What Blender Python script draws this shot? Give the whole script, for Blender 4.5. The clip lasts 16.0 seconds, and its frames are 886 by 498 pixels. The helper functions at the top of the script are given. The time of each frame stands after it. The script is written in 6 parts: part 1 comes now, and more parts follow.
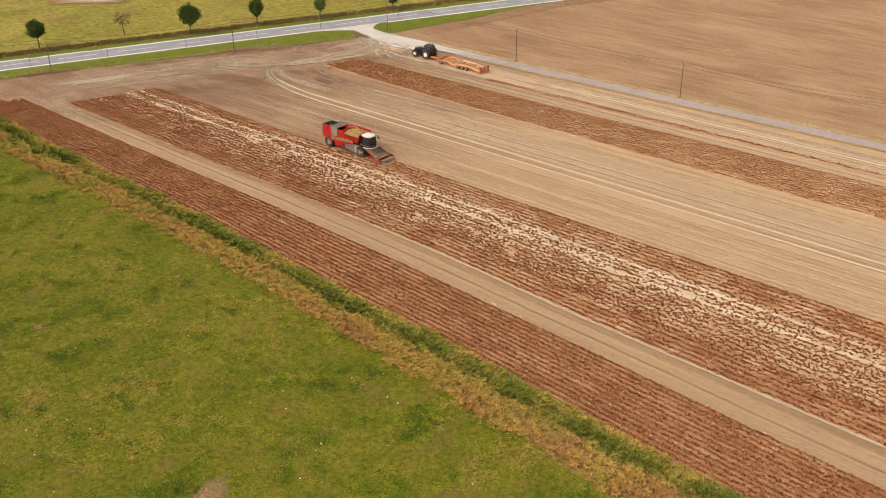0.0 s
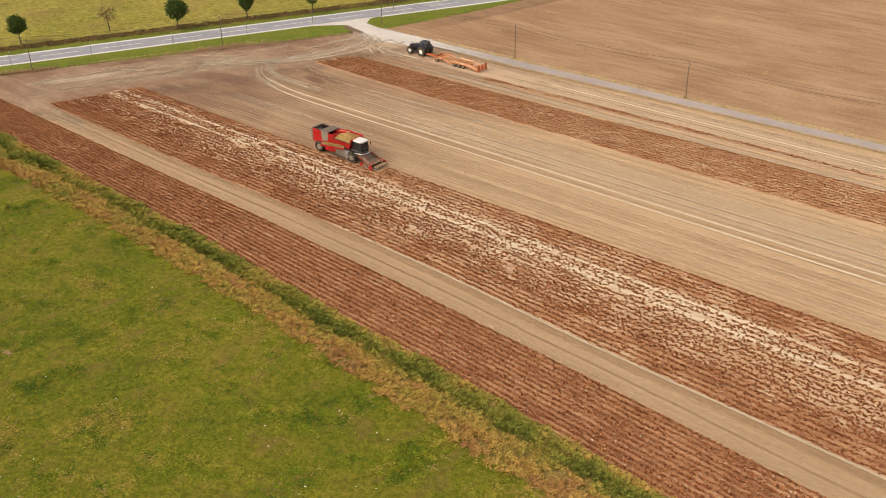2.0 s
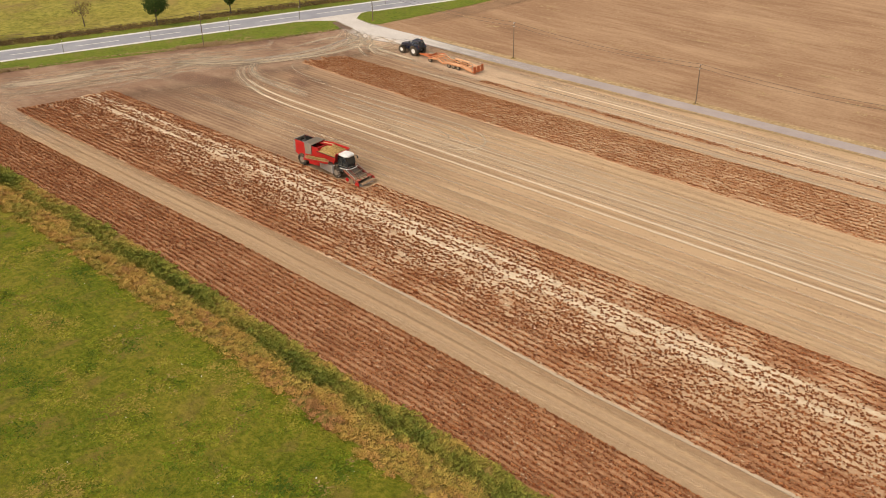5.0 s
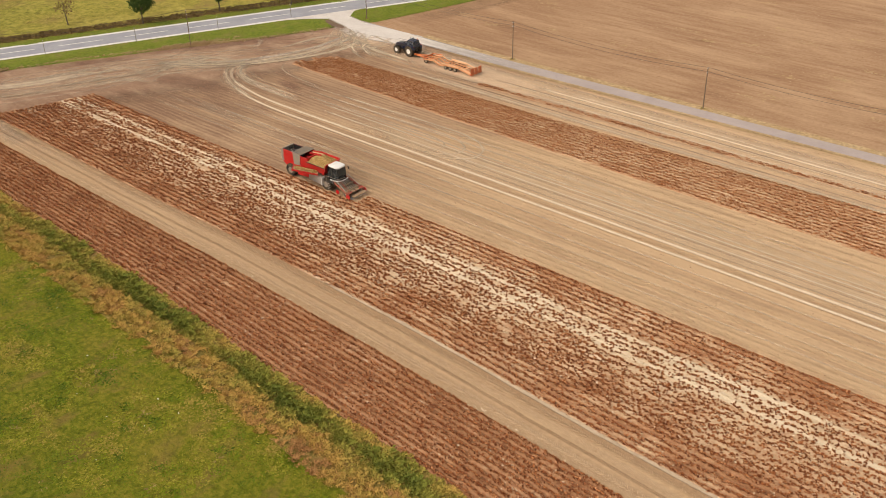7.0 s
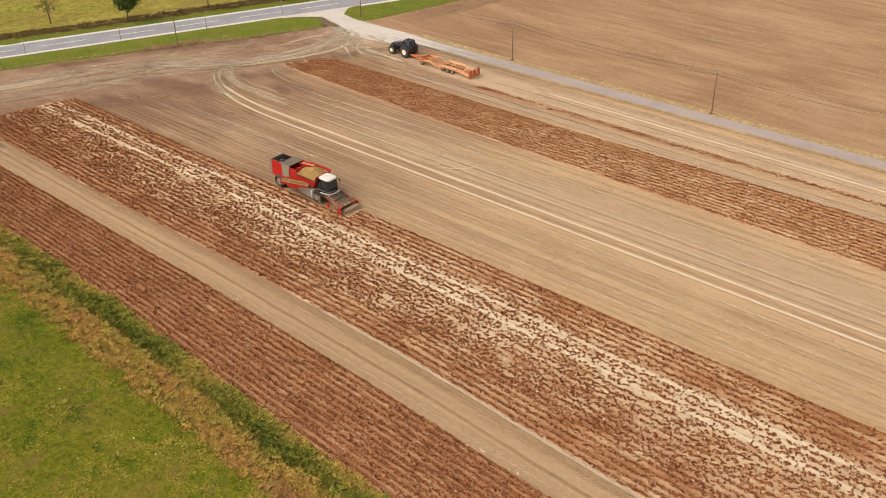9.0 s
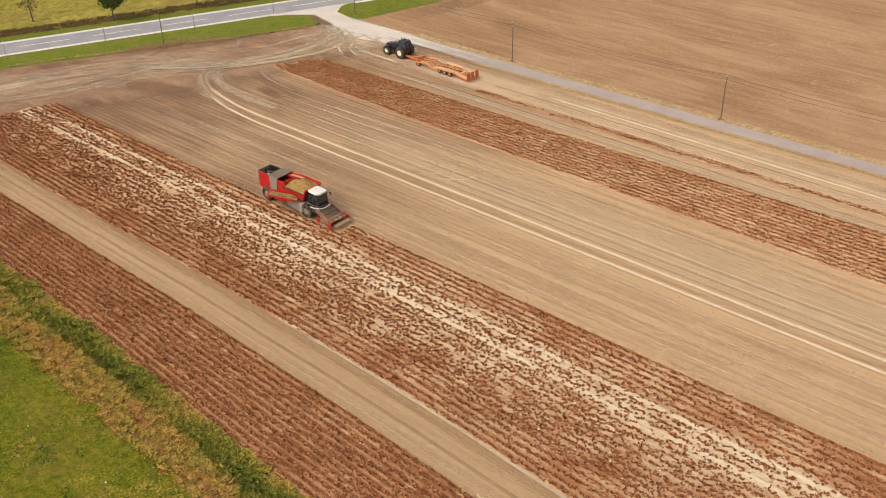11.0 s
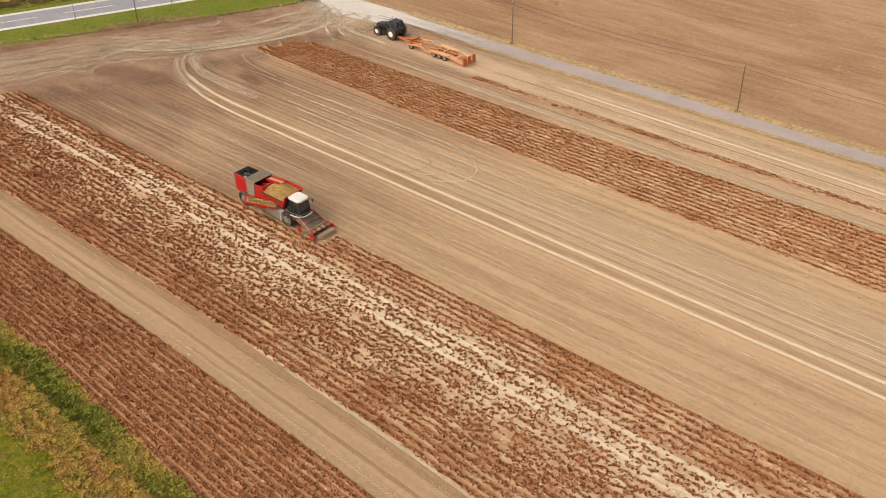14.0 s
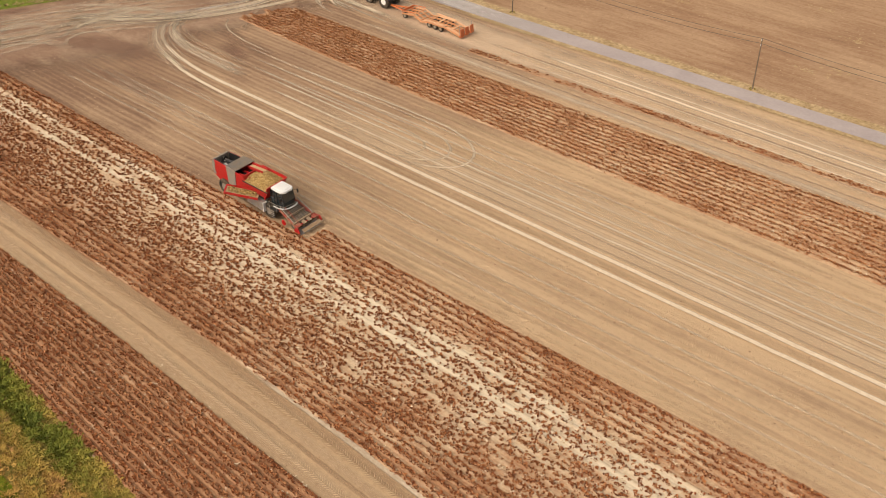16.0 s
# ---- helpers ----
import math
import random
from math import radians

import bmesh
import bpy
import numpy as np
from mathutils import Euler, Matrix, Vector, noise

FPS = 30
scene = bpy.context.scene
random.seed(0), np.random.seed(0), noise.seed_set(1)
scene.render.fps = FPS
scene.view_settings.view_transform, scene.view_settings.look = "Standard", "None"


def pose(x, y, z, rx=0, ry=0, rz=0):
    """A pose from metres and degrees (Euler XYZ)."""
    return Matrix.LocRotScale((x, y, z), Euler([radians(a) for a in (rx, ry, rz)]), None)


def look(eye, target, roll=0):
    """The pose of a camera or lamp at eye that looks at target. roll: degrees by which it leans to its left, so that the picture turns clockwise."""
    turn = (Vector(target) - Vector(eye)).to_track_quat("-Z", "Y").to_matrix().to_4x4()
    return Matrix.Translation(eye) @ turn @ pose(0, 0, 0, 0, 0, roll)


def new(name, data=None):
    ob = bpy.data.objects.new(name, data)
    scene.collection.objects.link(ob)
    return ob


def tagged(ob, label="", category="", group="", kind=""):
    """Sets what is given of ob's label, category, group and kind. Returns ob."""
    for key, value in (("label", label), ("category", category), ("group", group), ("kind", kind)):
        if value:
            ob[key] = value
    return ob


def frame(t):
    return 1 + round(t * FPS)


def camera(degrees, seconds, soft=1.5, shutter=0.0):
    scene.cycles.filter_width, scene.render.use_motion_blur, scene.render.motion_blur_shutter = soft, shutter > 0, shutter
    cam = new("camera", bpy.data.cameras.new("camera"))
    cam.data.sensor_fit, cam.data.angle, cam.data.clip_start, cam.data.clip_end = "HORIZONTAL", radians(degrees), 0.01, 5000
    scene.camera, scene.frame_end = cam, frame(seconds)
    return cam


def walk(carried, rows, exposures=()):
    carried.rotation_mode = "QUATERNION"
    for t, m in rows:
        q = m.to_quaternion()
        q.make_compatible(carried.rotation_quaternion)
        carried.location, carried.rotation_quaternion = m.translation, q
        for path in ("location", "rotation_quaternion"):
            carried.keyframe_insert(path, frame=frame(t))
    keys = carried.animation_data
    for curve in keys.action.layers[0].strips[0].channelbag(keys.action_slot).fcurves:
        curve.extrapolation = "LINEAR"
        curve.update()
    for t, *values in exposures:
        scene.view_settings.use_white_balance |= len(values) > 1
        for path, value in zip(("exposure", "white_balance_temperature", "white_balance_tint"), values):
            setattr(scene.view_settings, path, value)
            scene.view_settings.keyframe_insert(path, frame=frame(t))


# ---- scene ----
cam = camera(48.0, 16.0, soft=0.8)
# seconds, x, y, z, pitch, roll, yaw; x runs along the potato rows, y across them
ROWS = [
    (0.0, 0.00, 0.00, 60.00, -27.78, 0.71, 40.50),
    (0.5, -1.19, 1.49, 60.13, -28.04, 0.73, 40.46),
    (1.0, -2.35, 3.05, 60.24, -28.29, 0.75, 40.43),
    (1.5, -3.43, 4.63, 60.27, -28.49, 0.75, 40.43),
    (2.0, -4.62, 6.26, 60.22, -28.66, 0.73, 40.43),
    (2.5, -5.87, 7.92, 60.19, -28.85, 0.71, 40.43),
    (3.0, -7.12, 9.53, 60.21, -29.04, 0.69, 40.40),
    (3.5, -8.35, 11.11, 60.25, -29.25, 0.68, 40.37),
    (4.0, -9.55, 12.73, 60.35, -29.46, 0.67, 40.35),
    (6.5, -15.46, 20.83, 60.31, -30.43, 0.67, 40.32),
    (7, -16.52, 22.25, 60.30, -30.61, 0.67, 40.30),
    (7.5, -17.68, 23.73, 60.28, -30.80, 0.67, 40.28),
    (8, -18.87, 25.20, 60.25, -30.98, 0.68, 40.25),
    (8.5, -20.02, 26.69, 60.17, -31.17, 0.69, 40.22),
    (9, -21.13, 28.11, 60.07, -31.33, 0.71, 40.20),
    (11.5, -26.56, 35.39, 59.78, -32.29, 0.71, 40.17),
    (12.0, -27.69, 36.90, 59.73, -32.53, 0.68, 40.17),
    (12.5, -28.93, 38.48, 59.68, -32.86, 0.66, 40.16),
    (13.0, -30.12, 40.07, 59.64, -33.37, 0.65, 40.15),
    (13.5, -31.33, 41.65, 59.62, -33.97, 0.65, 40.13),
    (14.0, -32.60, 43.27, 59.58, -34.59, 0.64, 40.12),
    (14.5, -33.88, 44.92, 59.47, -35.19, 0.62, 40.10),
    (15.0, -35.16, 46.60, 59.34, -35.83, 0.59, 40.08),
    (15.5, -36.47, 48.31, 59.17, -36.60, 0.56, 40.09),
    (16.0, -37.78, 50.02, 59.04, -37.43, 0.53, 40.10),
]
walk(cam, [(t, pose(x, y, z, 90 + pitch, roll, yaw)) for t, x, y, z, pitch, roll, yaw in ROWS],
     exposures=[(0.0, 0.15, 7550, 13), (16.0, 0.15, 7550, 13)])

# ---- light: an overcast day ----
world = bpy.data.worlds.new("overcast_sky")
world.use_nodes = True
scene.world = world
wn = world.node_tree.nodes
sky = wn.new("ShaderNodeTexSky")
sky.sky_type = "NISHITA"
sky.sun_disc = False
sky.sun_elevation = radians(48)
sky.sun_rotation = radians(200)
sky.air_density, sky.dust_density, sky.ozone_density = 1.0, 4.0, 0.6
wn["Background"].inputs["Strength"].default_value = 0.125
cloud = wn.new("ShaderNodeHueSaturation")  # a closed cloud cover takes the blue out of the sky
cloud.inputs["Saturation"].default_value = 0.3
world.node_tree.links.new(sky.outputs["Color"], cloud.inputs["Color"])
world.node_tree.links.new(cloud.outputs["Color"], wn["Background"].inputs["Color"])
sun = new("sun", bpy.data.lights.new("sun", "SUN"))
sun.data.energy, sun.data.angle, sun.data.color = 1.35, radians(50), (1.0, 0.93, 0.84)
sun.matrix_world = look((0, 0, 100), (30, 80, 0))


# ---- materials ----
def material(name, rough=0.9, metal=0.0):
    m = bpy.data.materials.new(name)
    m.use_nodes = True
    b = m.node_tree.nodes["Principled BSDF"]
    b.inputs["Roughness"].default_value, b.inputs["Metallic"].default_value = rough, metal
    if "Specular IOR Level" in b.inputs:
        b.inputs["Specular IOR Level"].default_value = 0.25 if rough > 0.6 else 0.5
    return m, m.node_tree.nodes, m.node_tree.links, b


def place(nodes, links, scale):
    """World-like coordinates of a surface, stretched by scale."""
    c = nodes.new("ShaderNodeTexCoord")
    g = nodes.new("ShaderNodeMapping")
    g.inputs["Scale"].default_value = scale
    links.new(c.outputs["Object"], g.inputs["Vector"])
    return g.outputs["Vector"]


def noise_tex(nodes, links, scale, detail=6.0, rough=0.6, stretch=(1, 1, 1), warp=0.0):
    n = nodes.new("ShaderNodeTexNoise")
    n.inputs["Scale"].default_value, n.inputs["Detail"].default_value, n.inputs["Roughness"].default_value = scale, detail, rough
    n.inputs["Distortion"].default_value = warp
    links.new(place(nodes, links, stretch), n.inputs["Vector"])
    return n.outputs["Fac"]


def ramp(nodes, links, fac, stops):
    r = nodes.new("ShaderNodeValToRGB")
    e = r.color_ramp.elements
    while len(e) < len(stops):
        e.new(0.5)
    for k, (at, c) in zip(e, stops):
        k.position, k.color = at, (*c, 1)
    links.new(fac, r.inputs["Fac"])
    return r.outputs["Color"]


def mix(nodes, links, fac, a, b, mode="MIX"):
    n = nodes.new("ShaderNodeMix")
    n.data_type, n.blend_type = "RGBA", mode
    for sock, val in (("Factor", fac), ("A", a), ("B", b)):
        k = [s for s in n.inputs if s.name == sock and (s.type == "RGBA" or sock == "Factor" and s.type == "VALUE")][0]
        if isinstance(val, (int, float)):
            k.default_value = val
        elif isinstance(val, tuple):
            k.default_value = (*val, 1)
        else:
            links.new(val, k)
    return [s for s in n.outputs if s.type == "RGBA"][0]


def bump(nodes, links, b, height, strength=0.5, distance=0.05):
    n = nodes.new("ShaderNodeBump")
    n.inputs["Strength"].default_value, n.inputs["Distance"].default_value = strength, distance
    links.new(height, n.inputs["Height"])
    links.new(n.outputs["Normal"], b.inputs["Normal"])


def surface(name, coarse, fine, coarse_scale, fine_scale, stretch=(1, 1, 1), rough=0.95, relief=0.6, depth=0.06, amount=0.5, warp=0.0):
    """A ground or rough surface: a ramp of colours on large patches, mixed with a ramp on fine grain."""
    m, n, l, b = material(name, rough)
    big = ramp(n, l, noise_tex(n, l, coarse_scale, 5, 0.6, stretch, warp), coarse)
    grain = noise_tex(n, l, fine_scale, 8, 0.7)
    small = ramp(n, l, grain, fine)
    l.new(mix(n, l, amount, big, small), b.inputs["Base Color"])
    bump(n, l, b, grain, relief, depth)
    return m


def leafy(name, colours, rough=0.85, patch=None):
    """Leaves and stalks, each piece its own shade."""
    m, n, l, b = material(name, rough)
    g = n.new("ShaderNodeNewGeometry")
    c = ramp(n, l, g.outputs["Random Per Island"], [(i / max(1, len(colours) - 1), k) for i, k in enumerate(colours)])
    if patch:
        c = mix(n, l, ramp(n, l, noise_tex(n, l, patch[0], 3, 0.6), [(0.42, (0, 0, 0)), (0.6, (1, 1, 1))]), c, patch[1])
    l.new(c, b.inputs["Base Color"])
    return m


def toned(name, stops):
    """Foliage that runs through a range of hues by the tone of each tuft, each blade a little lighter or darker."""
    m, n, l, b = material(name, 0.85)
    at = n.new("ShaderNodeAttribute")
    at.attribute_name = "tone"
    g = n.new("ShaderNodeNewGeometry")
    c = ramp(n, l, at.outputs["Fac"], stops)
    l.new(mix(n, l, 0.9, c, ramp(n, l, g.outputs["Random Per Island"], [(0.0, (0.62, 0.62, 0.62)), (1.0, (1.0, 1.0, 1.0))]), "MULTIPLY"), b.inputs["Base Color"])
    return m


def paint(name, colour, rough=0.4, metal=0.0, dust=(0.42, 0.31, 0.2), dusty=0.35, scale=1.5):
    """Machine paint with field dust lying on it in patches."""
    m, n, l, b = material(name, rough, metal)
    f = ramp(n, l, noise_tex(n, l, scale, 6, 0.65), [(0.38, (0, 0, 0)), (0.75, (dusty, dusty, dusty))])
    l.new(mix(n, l, f, colour, dust), b.inputs["Base Color"])
    r = n.new("ShaderNodeMath")
    r.operation = "MULTIPLY_ADD"
    l.new(f, r.inputs[0])
    r.inputs[1].default_value, r.inputs[2].default_value = 0.8, rough
    l.new(r.outputs[0], b.inputs["Roughness"])
    return m


def field_soil(name, damp, mid, dry, stretch, damp_at, film=False, traces=0.0):
    """Field soil: long streaks across the working direction, damper and redder towards the headland."""
    m, n, l, b = material(name, 0.95)
    streak = noise_tex(n, l, 1.0, 8, 0.78, stretch, 0.1)
    patch = noise_tex(n, l, 0.07, 4, 0.6, (0.6, 1.4, 1), 0.8)
    grain = noise_tex(n, l, 1.6, 8, 0.8)
    sep = n.new("ShaderNodeSeparateXYZ")
    l.new(place(n, l, (1, 1, 1)), sep.inputs[0])
    along = n.new("ShaderNodeMapRange")
    along.inputs[1].default_value, along.inputs[2].default_value = damp_at
    l.new(sep.outputs[0], along.inputs[0])

    def add(a, b2, k):
        q = n.new("ShaderNodeMath")
        q.operation = "MULTIPLY_ADD"
        l.new(a, q.inputs[0])
        q.inputs[1].default_value = k
        if isinstance(b2, float):
            q.inputs[2].default_value = b2
        else:
            l.new(b2, q.inputs[2])
        return q.outputs[0]
    f = add(streak, -0.87, 1.0)
    f = add(patch, f, 0.75)
    f = add(grain, f, 0.7)
    f = add(along.outputs[0], f, 0.46)
    if traces:  # faint traces of the lifted rows, every three quarters of a metre
        wob = add(patch, sep.outputs[1], 1.5)
        wave = n.new("ShaderNodeMath")
        wave.operation = "SINE"
        l.new(add(wob, 0.0, 6.2832 / 0.75), wave.inputs[0])
        gate = n.new("ShaderNodeMath")
        gate.operation = "MULTIPLY"
        l.new(wave.outputs[0], gate.inputs[0])
        l.new(streak, gate.inputs[1])
        f = add(gate.outputs[0], f, traces)
    l.new(ramp(n, l, f, [(0.22, damp), (0.52, mid), (0.82, dry)]), b.inputs["Base Color"])
    bump(n, l, b, add(streak, grain, 1.0), 1.0, 0.12)
    if film:
        at = n.new("ShaderNodeAttribute")
        at.attribute_name = "film"
        k = n.new("ShaderNodeMath")
        k.operation, k.use_clamp = "MULTIPLY_ADD", True
        l.new(at.outputs["Fac"], k.inputs[0])
        k.inputs[1].default_value = 2.0
        l.new(add(patch, -1.1, 1.2), k.inputs[2])
        l.new(k.outputs[0], b.inputs["Alpha"])
    return m


SOIL = field_soil("harvested_soil", (0.23, 0.132, 0.083), (0.40, 0.26, 0.16), (0.59, 0.412, 0.252), (0.018, 1.1, 1), (-146, -74), traces=0.13)
HEADLAND = field_soil("headland_soil", (0.185, 0.10, 0.065), (0.285, 0.17, 0.11), (0.45, 0.315, 0.215), (0.16, 0.42, 1), (-400, 100), True)
LANE = surface("lane_soil", [(0.35, (0.38, 0.252, 0.142)), (0.65, (0.54, 0.385, 0.228))],
               [(0.3, (0.34, 0.215, 0.122)), (0.65, (0.55, 0.385, 0.23))], 1.0, 1.8, (0.03, 1.0, 1), amount=0.55, relief=0.9, depth=0.1)
PLOUGH = field_soil("tilled_soil", (0.225, 0.122, 0.068), (0.355, 0.208, 0.118), (0.50, 0.33, 0.20), (0.06, 0.7, 1), (-600, 300))


def row_soil(name):
    """Soil of the potato ridges: red-brown where damp and shaded by haulm, cream where it lies bare and dry."""
    m, n, l, b = material(name, 0.95)
    at = n.new("ShaderNodeAttribute")
    at.attribute_name = "dry"
    f = at.outputs["Fac"]
    grain = noise_tex(n, l, 3.2, 6, 0.75)
    for k, (tex, amount) in enumerate(((noise_tex(n, l, 0.9, 4, 0.65, (0.5, 1, 1), 0.3), 0.55), (grain, 0.75))):
        q = n.new("ShaderNodeMath")
        q.operation = "MULTIPLY_ADD"
        l.new(tex, q.inputs[0])
        q.inputs[1].default_value = amount
        l.new(f, q.inputs[2])
        f = q.outputs[0]
    q = n.new("ShaderNodeMath")
    q.operation = "SUBTRACT"
    l.new(f, q.inputs[0])
    q.inputs[1].default_value = 0.65
    l.new(ramp(n, l, q.outputs[0], [(0.0, (0.22, 0.096, 0.046)), (0.3, (0.40, 0.21, 0.112)), (0.6, (0.55, 0.385, 0.245)), (1.0, (0.68, 0.565, 0.41))]), b.inputs["Base Color"])
    bump(n, l, b, grain, 0.9, 0.06)
    return m


ROWSOIL = row_soil("ridge_soil")


def dust(name, a, b2, scale=0.5):
    """A thin dust film on the soil: thickest along its middle, ragged and open at the edges."""
    m, n, l, b = material(name, 0.97)
    grain = noise_tex(n, l, 4.0, 6, 0.7)
    l.new(ramp(n, l, grain, [(0.3, a), (0.65, b2)]), b.inputs["Base Color"])
    at = n.new("ShaderNodeAttribute")
    at.attribute_name = "film"
    br = noise_tex(n, l, scale, 6, 0.75, (0.5, 1, 1))
    q = n.new("ShaderNodeMath")
    q.operation = "MULTIPLY_ADD"
    l.new(br, q.inputs[0])
    q.inputs[1].default_value, q.inputs[2].default_value = 1.1, -0.55
    r = n.new("ShaderNodeMath")
    r.operation = "MULTIPLY_ADD"
    r.use_clamp = True
    l.new(q.outputs[0], r.inputs[0])
    l.new(at.outputs["Fac"], r.inputs[1])
    l.new(at.outputs["Fac"], r.inputs[2])
    l.new(r.outputs[0], b.inputs["Alpha"])
    bump(n, l, b, grain, 0.6, 0.04)
    return m


PALE = dust("dry_dust_film", (0.57, 0.44, 0.305), (0.75, 0.63, 0.475))
GREYDUST = dust("grey_dust_film", (0.54, 0.378, 0.252), (0.68, 0.515, 0.362), 0.25)
BROWN = dust("turned_brown_soil", (0.34, 0.20, 0.117), (0.45, 0.285, 0.172), 0.4)
BANDDUST = dust("tan_dust_film", (0.60, 0.44, 0.285), (0.74, 0.57, 0.385), 0.3)
DAMP = dust("damp_red_soil", (0.24, 0.132, 0.088), (0.32, 0.185, 0.122), 0.3)
TREAD = surface("tread_crumbs", [(0.35, (0.46, 0.32, 0.195)), (0.65, (0.60, 0.435, 0.275))],
                [(0.3, (0.42, 0.29, 0.175)), (0.65, (0.62, 0.455, 0.29))], 0.6, 5.0, amount=0.4)
def grassland(name, lush, mid, straw, earth, big, small, relief=1.0):
    """Grass in drifts: lush, middling and strawy patches at two scales, worn to earth here and there."""
    m, n, l, b = material(name, 0.95)
    drift = noise_tex(n, l, big, 5, 0.62, (1, 1, 1), 0.6)
    fine = noise_tex(n, l, small, 8, 0.72, (1, 1, 1), 0.3)
    worn = noise_tex(n, l, big * 1.7, 4, 0.6, (1.3, 0.8, 1), 0.4)
    c1 = ramp(n, l, drift, [(0.38, lush), (0.5, mid), (0.60, straw)])
    c2 = ramp(n, l, fine, [(0.38, tuple(k * 0.5 for k in lush)), (0.5, mid), (0.61, tuple(k * 1.25 for k in straw))])
    c = mix(n, l, 0.55, c1, c2)
    c = mix(n, l, ramp(n, l, worn, [(0.52, (0, 0, 0)), (0.70, (0.7, 0.7, 0.7))]), c, earth)
    l.new(c, b.inputs["Base Color"])
    bump(n, l, b, fine, relief, 0.25)
    return m


MEADOW = grassland("meadow_grass", (0.092, 0.128, 0.004), (0.145, 0.158, 0.008), (0.225, 0.19, 0.024), (0.21, 0.135, 0.038), 0.15, 1.7)
PASTURE = grassland("yellow_pasture", (0.21, 0.21, 0.03), (0.30, 0.265, 0.048), (0.38, 0.31, 0.075), (0.26, 0.17, 0.065), 0.06, 0.7, 0.35)
VERGE = grassland("verge_grass", (0.105, 0.165, 0.013), (0.155, 0.20, 0.02), (0.20, 0.215, 0.035), (0.24, 0.19, 0.065), 0.2, 2.0, 0.4)
DRYVERGE = grassland("dry_verge", (0.36, 0.24, 0.115), (0.46, 0.32, 0.17), (0.56, 0.42, 0.25), (0.38, 0.25, 0.145), 0.3, 2.0, 0.4)
BANK = grassland("ditch_bank", (0.17, 0.15, 0.03), (0.28, 0.205, 0.052), (0.38, 0.25, 0.085), (0.33, 0.18, 0.07), 0.3, 2.0)
ASPHALT = surface("worn_asphalt", [(0.35, (0.27, 0.275, 0.31)), (0.65, (0.37, 0.375, 0.41))],
                  [(0.3, (0.25, 0.255, 0.29)), (0.65, (0.38, 0.385, 0.42))], 0.25, 5.0, amount=0.35, relief=0.2, depth=0.01, rough=0.8)
FARMROAD = surface("farm_road_concrete", [(0.35, (0.37, 0.31, 0.295)), (0.65, (0.46, 0.39, 0.37))],
                   [(0.3, (0.34, 0.29, 0.28)), (0.65, (0.48, 0.41, 0.39))], 0.3, 4.0, amount=0.4, relief=0.25, depth=0.02, rough=0.85)
GRAVEL = surface("pale_gravel", [(0.35, (0.57, 0.53, 0.49)), (0.65, (0.71, 0.67, 0.63))],
                 [(0.3, (0.50, 0.455, 0.41)), (0.65, (0.74, 0.70, 0.66))], 0.3, 3.0, amount=0.4)
LINE = surface("road_line_paint", [(0.35, (0.66, 0.65, 0.62)), (0.65, (0.76, 0.75, 0.72))],
               [(0.3, (0.60, 0.59, 0.56)), (0.65, (0.78, 0.77, 0.74))], 0.8, 6.0, amount=0.4, relief=0.1)
# withered browns; the palest last colour also paints highlights on single blades
HAULM = leafy("dead_haulm", [(0.14, 0.041, 0.015), (0.25, 0.077, 0.027), (0.37, 0.131, 0.046), (0.56, 0.29, 0.14)])
HAULM_RUST = leafy("rusty_haulm", [(0.18, 0.058, 0.021), (0.28, 0.098, 0.034), (0.38, 0.15, 0.053), (0.60, 0.35, 0.185)])
HAULM_DUSTY = leafy("dusty_haulm", [(0.145, 0.043, 0.016), (0.25, 0.078, 0.028), (0.35, 0.128, 0.047), (0.50, 0.245, 0.115)])
CHAFF = leafy("haulm_chaff", [(0.52, 0.36, 0.22), (0.64, 0.50, 0.34), (0.74, 0.64, 0.48)])
LEAF = leafy("tree_leaves", [(0.028, 0.062, 0.012), (0.055, 0.10, 0.018), (0.09, 0.135, 0.027)])
TUFT = leafy("grass_tufts", [(0.155, 0.21, 0.016), (0.185, 0.23, 0.021), (0.215, 0.245, 0.03), (0.245, 0.255, 0.045)])
BROWNWEED = leafy("brown_weeds", [(0.13, 0.085, 0.04), (0.21, 0.135, 0.06), (0.29, 0.19, 0.085), (0.19, 0.17, 0.045)])
BARK = surface("bark", [(0.35, (0.10, 0.075, 0.055)), (0.65, (0.18, 0.14, 0.11))], [(0.3, (0.08, 0.06, 0.045)), (0.65, (0.2, 0.16, 0.12))], 2, 12, (1, 1, 0.2))
POLEWOOD = surface("weathered_pole", [(0.35, (0.20, 0.135, 0.09)), (0.65, (0.30, 0.21, 0.145))], [(0.3, (0.09, 0.07, 0.055)), (0.65, (0.2, 0.16, 0.13))], 1, 14, (1, 1, 0.1))
RED = paint("red_paint", (0.50, 0.007, 0.010), 0.35, dusty=0.14)
ORANGE = paint("orange_paint", (0.62, 0.155, 0.045), 0.5, dusty=0.4, dust=(0.6, 0.34, 0.2))
NAVY = paint("navy_paint", (0.008, 0.013, 0.038), 0.25, dusty=0.12)
BLACK = paint("black_steel", (0.016, 0.016, 0.018), 0.5, dusty=0.16)
GREY = paint("dusty_grey_sheet", (0.24, 0.21, 0.18), 0.6, dusty=0.6)
STEEL = paint("bare_steel", (0.45, 0.43, 0.40), 0.4, 0.6, dusty=0.5)
TANSTEEL = paint("dust_caked_steel", (0.33, 0.24, 0.16), 0.8, 0.0, dusty=0.7)
WHITE = paint("white_paint", (0.8, 0.8, 0.78), 0.35, dusty=0.12)
RUBBER = paint("tyre_rubber", (0.018, 0.017, 0.016), 0.8, dusty=0.45)
SILVER = paint("pale_rim", (0.7, 0.7, 0.69), 0.4, 0.0, dusty=0.3)
